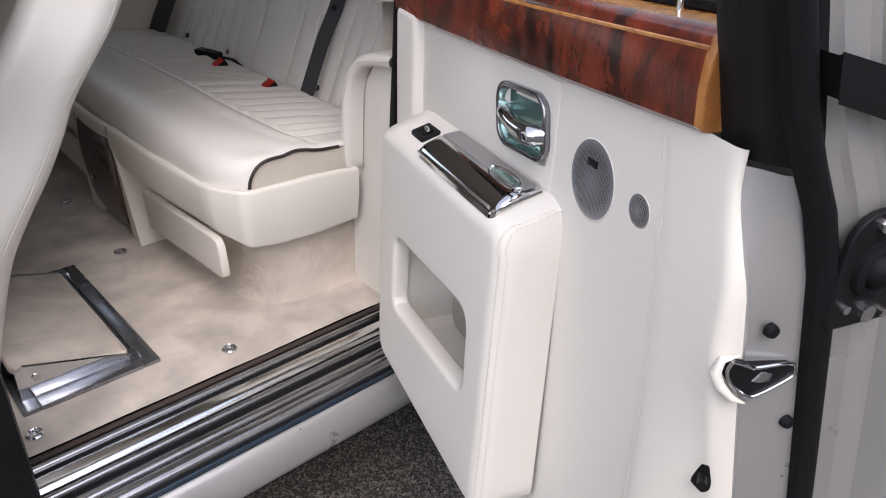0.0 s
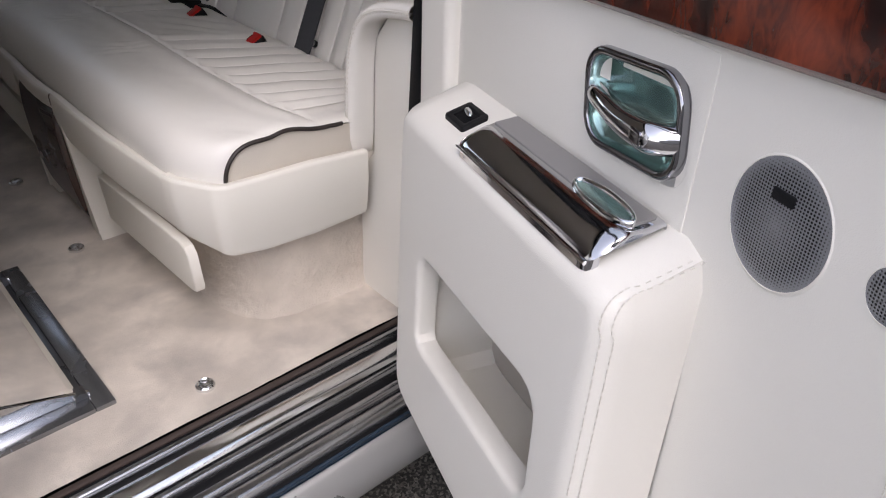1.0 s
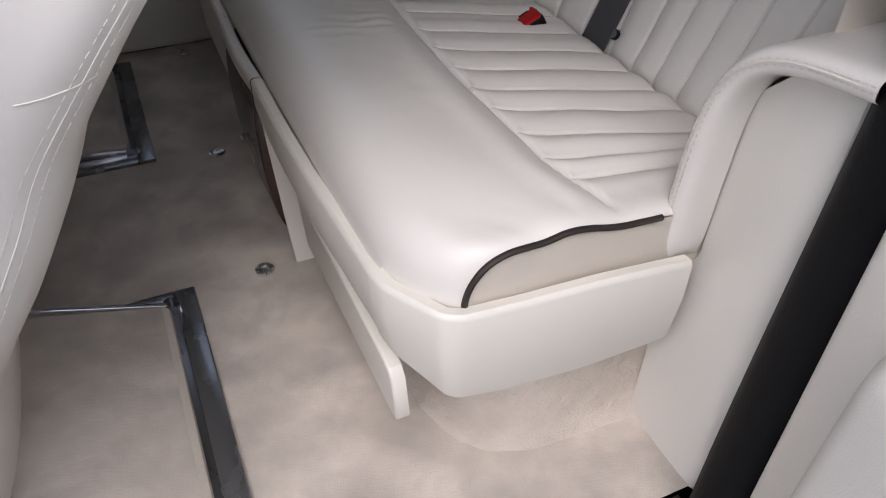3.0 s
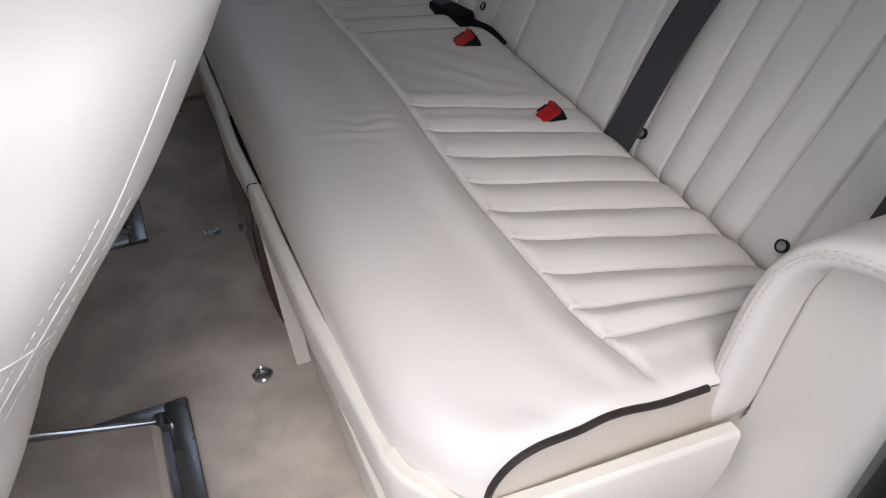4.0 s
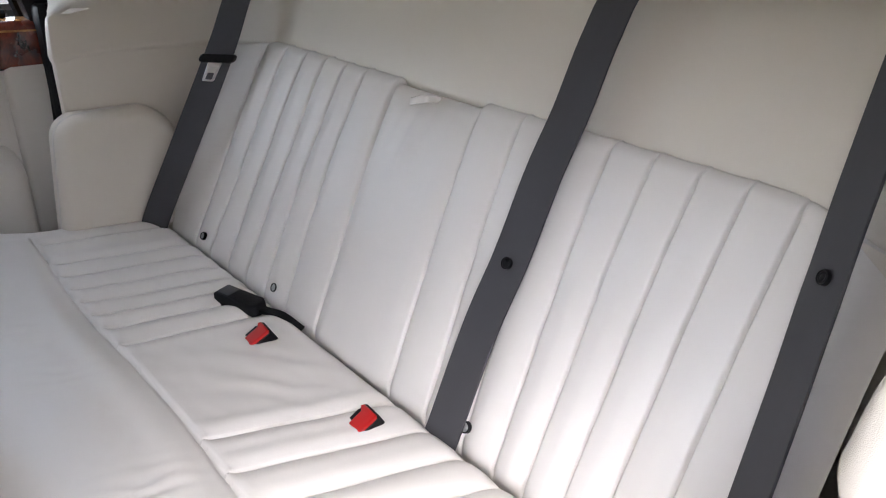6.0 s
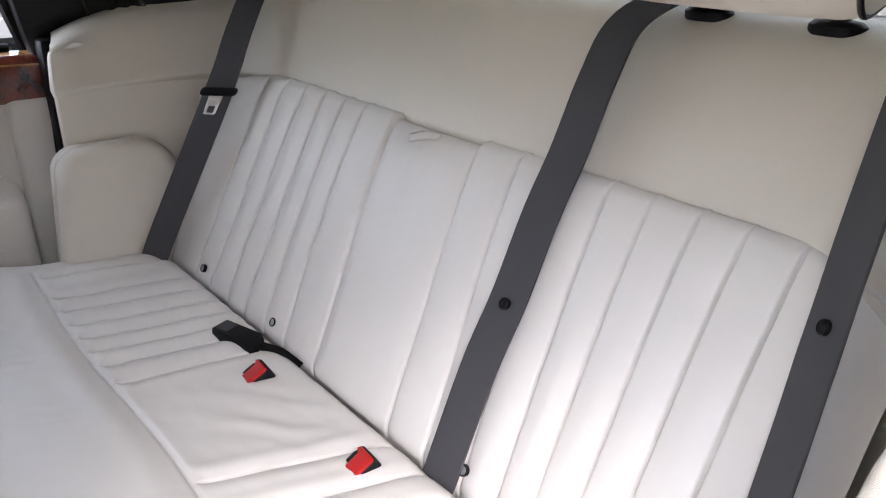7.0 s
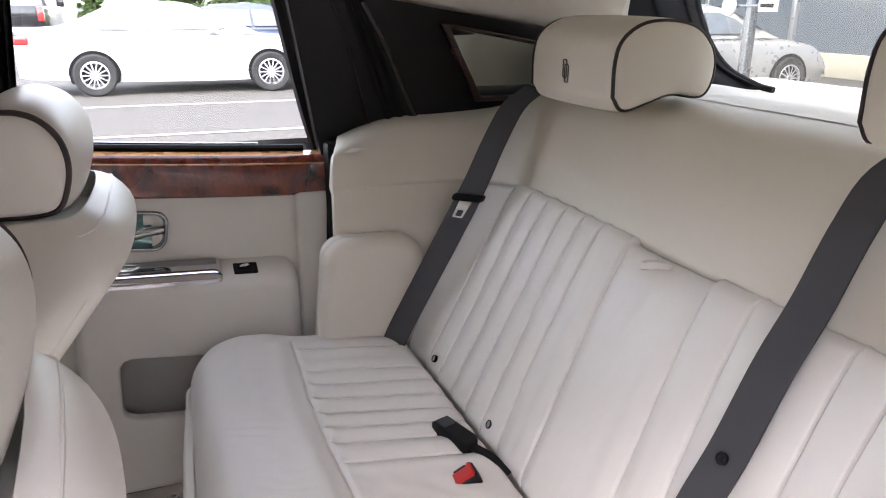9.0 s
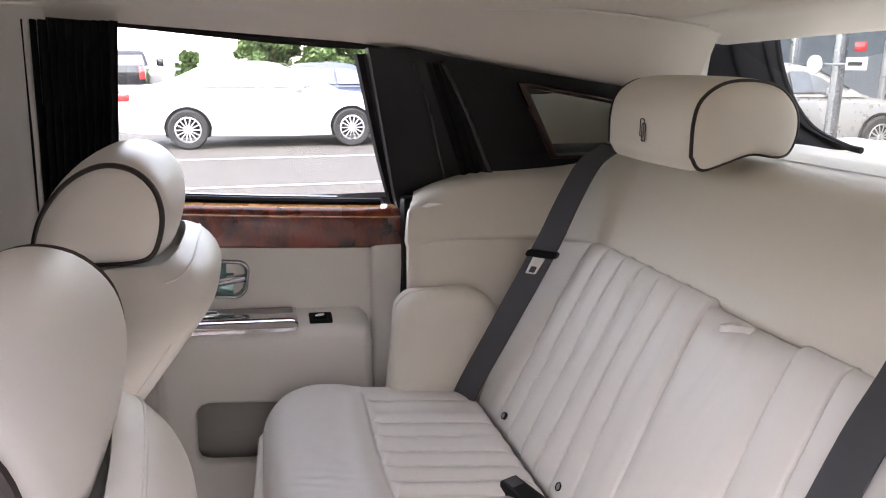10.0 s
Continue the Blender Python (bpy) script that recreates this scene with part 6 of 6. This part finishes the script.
def sedan(name, label, x, y, paint, roof_h=1.46, length=4.8, w=0.9, s=-1):
    """A parked saloon whose near side faces -y; its nose points to +x."""
    car = thing(name, (x, y, 0), label, "car")
    L = length
    lower = [(-0.50, 0.62, 0.38), (-0.495, 0.94, 0.30), (-0.44, 1.04, 0.27), (-0.33, 1.06, 0.25), (-0.20, 1.02, 0.22), (0.0, 0.98, 0.2), (0.18, 0.97, 0.2), (0.30, 0.94, 0.22), (0.42, 0.86, 0.25), (0.48, 0.74, 0.28), (0.50, 0.60, 0.36)]
    lo = smooth(lower, 44)
    bm = bmesh.new()
    rows = []
    for u, zt, zb in lo:
        taper = 1 - 0.16 * step(0.38, 0.5, abs(u))
        sec = [(0, zt), (0.55, zt - 0.0), (0.86, zt - 0.03), (0.96, zt - 0.10), (1.0, zt - 0.25), (0.99, zb + 0.16), (0.93, zb), (0.0, zb)]
        row = [(x + u * L, y - w * k * taper, z) for k, z in sec] + [(x + u * L, y + w * k * taper, z) for k, z in sec[::-1]]
        rows.append(row)
    grid(bm, rows, True, True)
    body = part("body", bm, paint, car)
    cab = smooth([(-0.40, 1.03, 0.0), (-0.30, 1.20, 0.0), (-0.20, roof_h - 0.06, 0), (-0.08, roof_h, 0), (0.02, roof_h - 0.01, 0), (0.10, roof_h - 0.10, 0), (0.20, 1.14, 0), (0.27, 0.98, 0)], 36)
    bm = bmesh.new()
    rows = []
    for u, zt, _ in cab:
        base = 0.95
        wt = w * (0.80 - 0.12 * (zt - 0.98) / (roof_h - 0.98))
        row = [(x + u * L, y - w * 0.88, base), (x + u * L, y - (w * 0.86 * 0.4 + wt * 0.6), base + (zt - base) * 0.55), (x + u * L, y - wt, zt - 0.03), (x + u * L, y - wt * 0.7, zt), (x + u * L, y + wt * 0.7, zt), (x + u * L, y + wt, zt - 0.03), (x + u * L, y + w * 0.88, base)]
        rows.append(row)
    grid(bm, rows)
    part("cabin", bm, paint, car)
    side = y - w * 0.885
    for pts in ([(-0.255, 1.0), (-0.03, 1.0), (-0.035, 1.30), (-0.17, 1.32)], [(-0.02, 1.0), (0.165, 1.0), (0.09, 1.22), (0.03, 1.31), (-0.025, 1.31)]):
        bm = bmesh.new()
        slab(bm, [(x + u * L, z + 0.02) for u, z in pts], lambda u, v, d: (u, side + (v - 1.0) * 0.40 - 0.006 - d, v), 0.0, 0.012, 0.006, 2)
        part("side_window", bm, DARK_GLASS, car, "tinted side window")
    bm = bmesh.new()
    grid(bm, [[(x + L * (0.065 + 0.14 * t), y + w * k * (0.70 + 0.14 * t), roof_h - 0.045 - 0.355 * t + 0.012) for k in np.linspace(-1, 1, 9)] for t in np.linspace(0, 1, 8)])
    part("windscreen", bm, DARK_GLASS, car, "sloping windscreen")
    bm = box(bmesh.new(), (x - 0.499 * L, y - w * 0.90, 0.80), (x - 0.455 * L, y - w * 0.60, 0.93), 0.03, 3)
    part("tail_lamp", bm, TAIL, car, "red tail lamp")
    bm = box(bmesh.new(), (x + 0.10 * L, side - 0.14, 0.98), (x + 0.135 * L, side + 0.02, 1.09), 0.03, 3)
    part("mirror", bm, paint, car, "door mirror")
    for u in (-0.27, 0.305):
        bm = bmesh.new()
        grid(bm, [[(x + u * L + q * math.cos(a), y - w * 1.0 + d, 0.33 + q * math.sin(a)) for a in np.linspace(0, math.pi, 24)] for q, d in ((0.385, -0.006), (0.37, -0.012), (0.355, 0.06))])
        part("wheel_arch", bm, RUBBER, car, "dark wheel arch")
        bm = bmesh.new()
        bm.faces.new([bm.verts.new((x + u * L + 0.372 * math.cos(a), y - w * 1.0 - 0.004, max(0.2, 0.33 + 0.372 * math.sin(a)))) for a in np.linspace(-0.4, math.pi + 0.4, 30)])
        part("wheel_well", bm, RUBBER, car, "dark wheel well")
        wheel(car, x + u * L, y - w + 0.055, 1)
    return car


sedan("white_sedan", "white saloon car parked across the car park", -0.045 + 0.02 * 4.8 - 0.13, 12.45 + 0.92, WHITE)
sedan("dark_sedan", "slate blue saloon car parked behind the white one", 1.55, 15.7, PAINT_BLUE, 1.46)


def pickup(x, y):
    """A pickup seen from behind; x: its middle, y: its tailgate, nose pointing away."""
    car = thing("pickup_truck", (x, y, 0), "black pickup truck parked in the far row", "car")
    part("body", box(bmesh.new(), (x - 0.98, y + 0.06, 0.55), (x + 0.98, y + 5.4, 1.36), 0.10, 3), PAINT_BLACK, car)
    bm = bmesh.new()
    rows = []
    for yy, zz, w in ((1.7, 1.34, 0.93), (1.85, 1.72, 0.84), (2.05, 1.88, 0.76), (3.4, 1.88, 0.76), (4.0, 1.34, 0.93)):
        rows.append([(x - w - 0.02, y + yy, 1.30), (x - w, y + yy, zz - 0.06), (x - w + 0.08, y + yy, zz), (x + w - 0.08, y + yy, zz), (x + w, y + yy, zz - 0.06), (x + w + 0.02, y + yy, 1.30)])
    grid(bm, rows)
    cab = part("cab", bm, PAINT_BLACK, car)
    bm = bmesh.new()
    grid(bm, [[(x - w, y + yy, z), (x + w, y + yy, z)] for w, yy, z in ((0.80, 1.68, 1.38), (0.72, 1.82, 1.72))])
    part("rear_glass", bm, DARK_GLASS, cab, "tinted rear window")
    part("tailgate", box(bmesh.new(), (x - 0.78, y, 0.80), (x + 0.78, y + 0.07, 1.38), 0.03), PAINT_BLACK, car)
    for s in (-1, 1):
        part("tail_lamp", box(bmesh.new(), (x + s * 0.89 - 0.09, y - 0.01, 0.92), (x + s * 0.89 + 0.09, y + 0.12, 1.34), 0.02), TAIL, car, "red tail lamp")
        mirror_x = x + s * 1.14
        part("door_mirror", box(bmesh.new(), (mirror_x - 0.13, y + 3.5, 1.34), (mirror_x + 0.13, y + 3.62, 1.62), 0.04, 3), PAINT_BLACK, car, "black door mirror")
    part("bumper", box(bmesh.new(), (x - 0.96, y - 0.12, 0.48), (x + 0.96, y + 0.06, 0.74), 0.05, 3), STEEL, car, "bright rear bumper")
    for yy in (1.0, 4.4):
        for s in (-1, 1):
            bm = bmesh.new()
            tube(bm, [(x + s * 0.70, y + yy, 0.39), (x + s * 0.96, y + yy, 0.39)], 0.39, 24)
            part("tyre", bm, TYRE, car)


pickup(-4.5, 26.0)


def tree(x, y, h, spread, seed):
    rnd = random.Random(seed)
    root = thing("tree", (x, y, 0), "leafy green tree at the edge of the car park", "tree", "car park trees")
    bm = bmesh.new()
    tube(bm, [(x, y, 0), (x + 0.1, y, h * 0.3), (x - 0.05, y + 0.1, h * 0.55), (x, y, h * 0.8)], [0.22, 0.17, 0.12, 0.05], 9)
    for i in range(9):
        a, z0 = rnd.uniform(0, 6.28), h * rnd.uniform(0.3, 0.7)
        r = spread * rnd.uniform(0.5, 0.9)
        tube(bm, [(x, y, z0), (x + r * 0.5 * math.cos(a), y + r * 0.5 * math.sin(a), z0 + h * 0.10), (x + r * math.cos(a), y + r * math.sin(a), z0 + h * rnd.uniform(0.12, 0.25))], [0.07, 0.045, 0.015], 6)
    part("trunk", bm, BARK, root)
    verts, faces = [], []
    clumps = [(x + spread * rnd.gauss(0, 0.45), y + spread * rnd.gauss(0, 0.45), h * (0.22 + 0.78 * rnd.random() ** 1.4)) for _ in range(120)]
    for cx, cy, cz in clumps:
        q = spread * rnd.uniform(0.12, 0.26)
        for _ in range(140):
            d = Vector((rnd.gauss(0, 1), rnd.gauss(0, 1), rnd.gauss(0, 0.7))).normalized() * q * rnd.uniform(0.5, 1.0)
            p = Vector((cx, cy, cz)) + d
            u = Vector((rnd.gauss(0, 1), rnd.gauss(0, 1), rnd.gauss(0, 1))).normalized() * rnd.uniform(0.06, 0.13)
            v = u.orthogonal().normalized() * rnd.uniform(0.03, 0.06)
            k = len(verts)
            verts += [p - u, p + v, p + u, p - v]
            faces.append((k, k + 1, k + 2, k + 3))
    me = bpy.data.meshes.new("crown")
    me.from_pydata(verts, [], faces)
    me.materials.append(LEAF)
    crown = new("crown", me)
    crown.parent = root
    crown.matrix_parent_inverse = root.matrix_basis.inverted()
    tagged(crown, "dense crown of small green leaves", kind="stuff")


for i, (x, y, h, sp) in enumerate(((0.7, 26.5, 4.4, 1.5), (2.7, 26.0, 4.6, 1.7), (4.6, 27.0, 5.0, 1.9), (7.2, 26.5, 5.4, 2.2), (10.2, 26, 6.0, 2.6))):
    tree(x, y, h, sp, i + 3)
tree(-2.4, 30.0, 1.9, 0.45, 40)

# shopfront behind the car
shop = thing("shop_building", (14, 6, 0), "tan plastered shop building with glazed front and a fascia", "building")
part("wall", box(bmesh.new(), (13.0, -14, 0), (13.4, 22, 0.5), 0.02), PLASTER, shop)
part("fascia", box(bmesh.new(), (12.6, -14, 3.1), (13.4, 22, 5.2), 0.03), PLASTER, shop)
for i in range(13):
    y = -13.5 + i * 2.9
    part("mullion", box(bmesh.new(), (12.95, y, 0.5), (13.15, y + 0.14, 3.1), 0.01), ALLOY, shop, "pale metal mullion")
    if i < 12:
        part("shop_window", box(bmesh.new(), (13.05, y + 0.14, 0.5), (13.09, y + 2.9, 3.1), 0.0), DARK_GLASS, shop, "reflecting shop window")
sign = thing("sign_post", (6.2, 6.55, 0), "dark grey post with small white signs", "sign")
bm = bmesh.new()
tube(bm, [(6.2, 6.55, 0), (6.2, 6.55, 2.6)], 0.075, 12)
part("post", bm, FRAME_STEEL, sign)
panel = part("sign_panel", box(bmesh.new(), (6.06, 6.02, 1.36), (6.09, 6.30, 1.50), 0.005), WHITE, sign, "white sign panel")
part("sign_bars", box(bmesh.new(), (6.052, 6.06, 1.41), (6.059, 6.26, 1.45), 0), BLACK, panel, "dark bar of lettering")
part("sign_top", box(bmesh.new(), (6.06, 6.06, 1.56), (6.09, 6.20, 1.66), 0.005), TAIL, sign, "small red sign panel")
bm = bmesh.new()
tube(bm, [(6.08, 6.78, 1.42), (6.05, 6.78, 1.42)], 0.11, 24)
part("round_panel", bm, WHITE, sign, "round white sign")
part("bracket", box(bmesh.new(), (6.09, 6.1, 1.41), (6.12, 6.8, 1.44), 0.004), FRAME_STEEL, sign)
sedan("silver_sedan", "pale saloon car parked behind the limousine", 7.6, 9.6, SILVER)

# unseen block added on the open door's side to cut low sky light
blocker = thing("sky_block", (0, -8.5, 0), "unseen grey brick block added to hold back low sky light", "building")
part("wall", box(bmesh.new(), (-16, -9.2, 0), (14, -8.5, 3.6), 0.03), BRICKWORK, blocker)
part("parapet", box(bmesh.new(), (-16.1, -9.3, 3.6), (14.1, -8.4, 3.8), 0.03), PLASTER, blocker, "tan top edge of the added block")
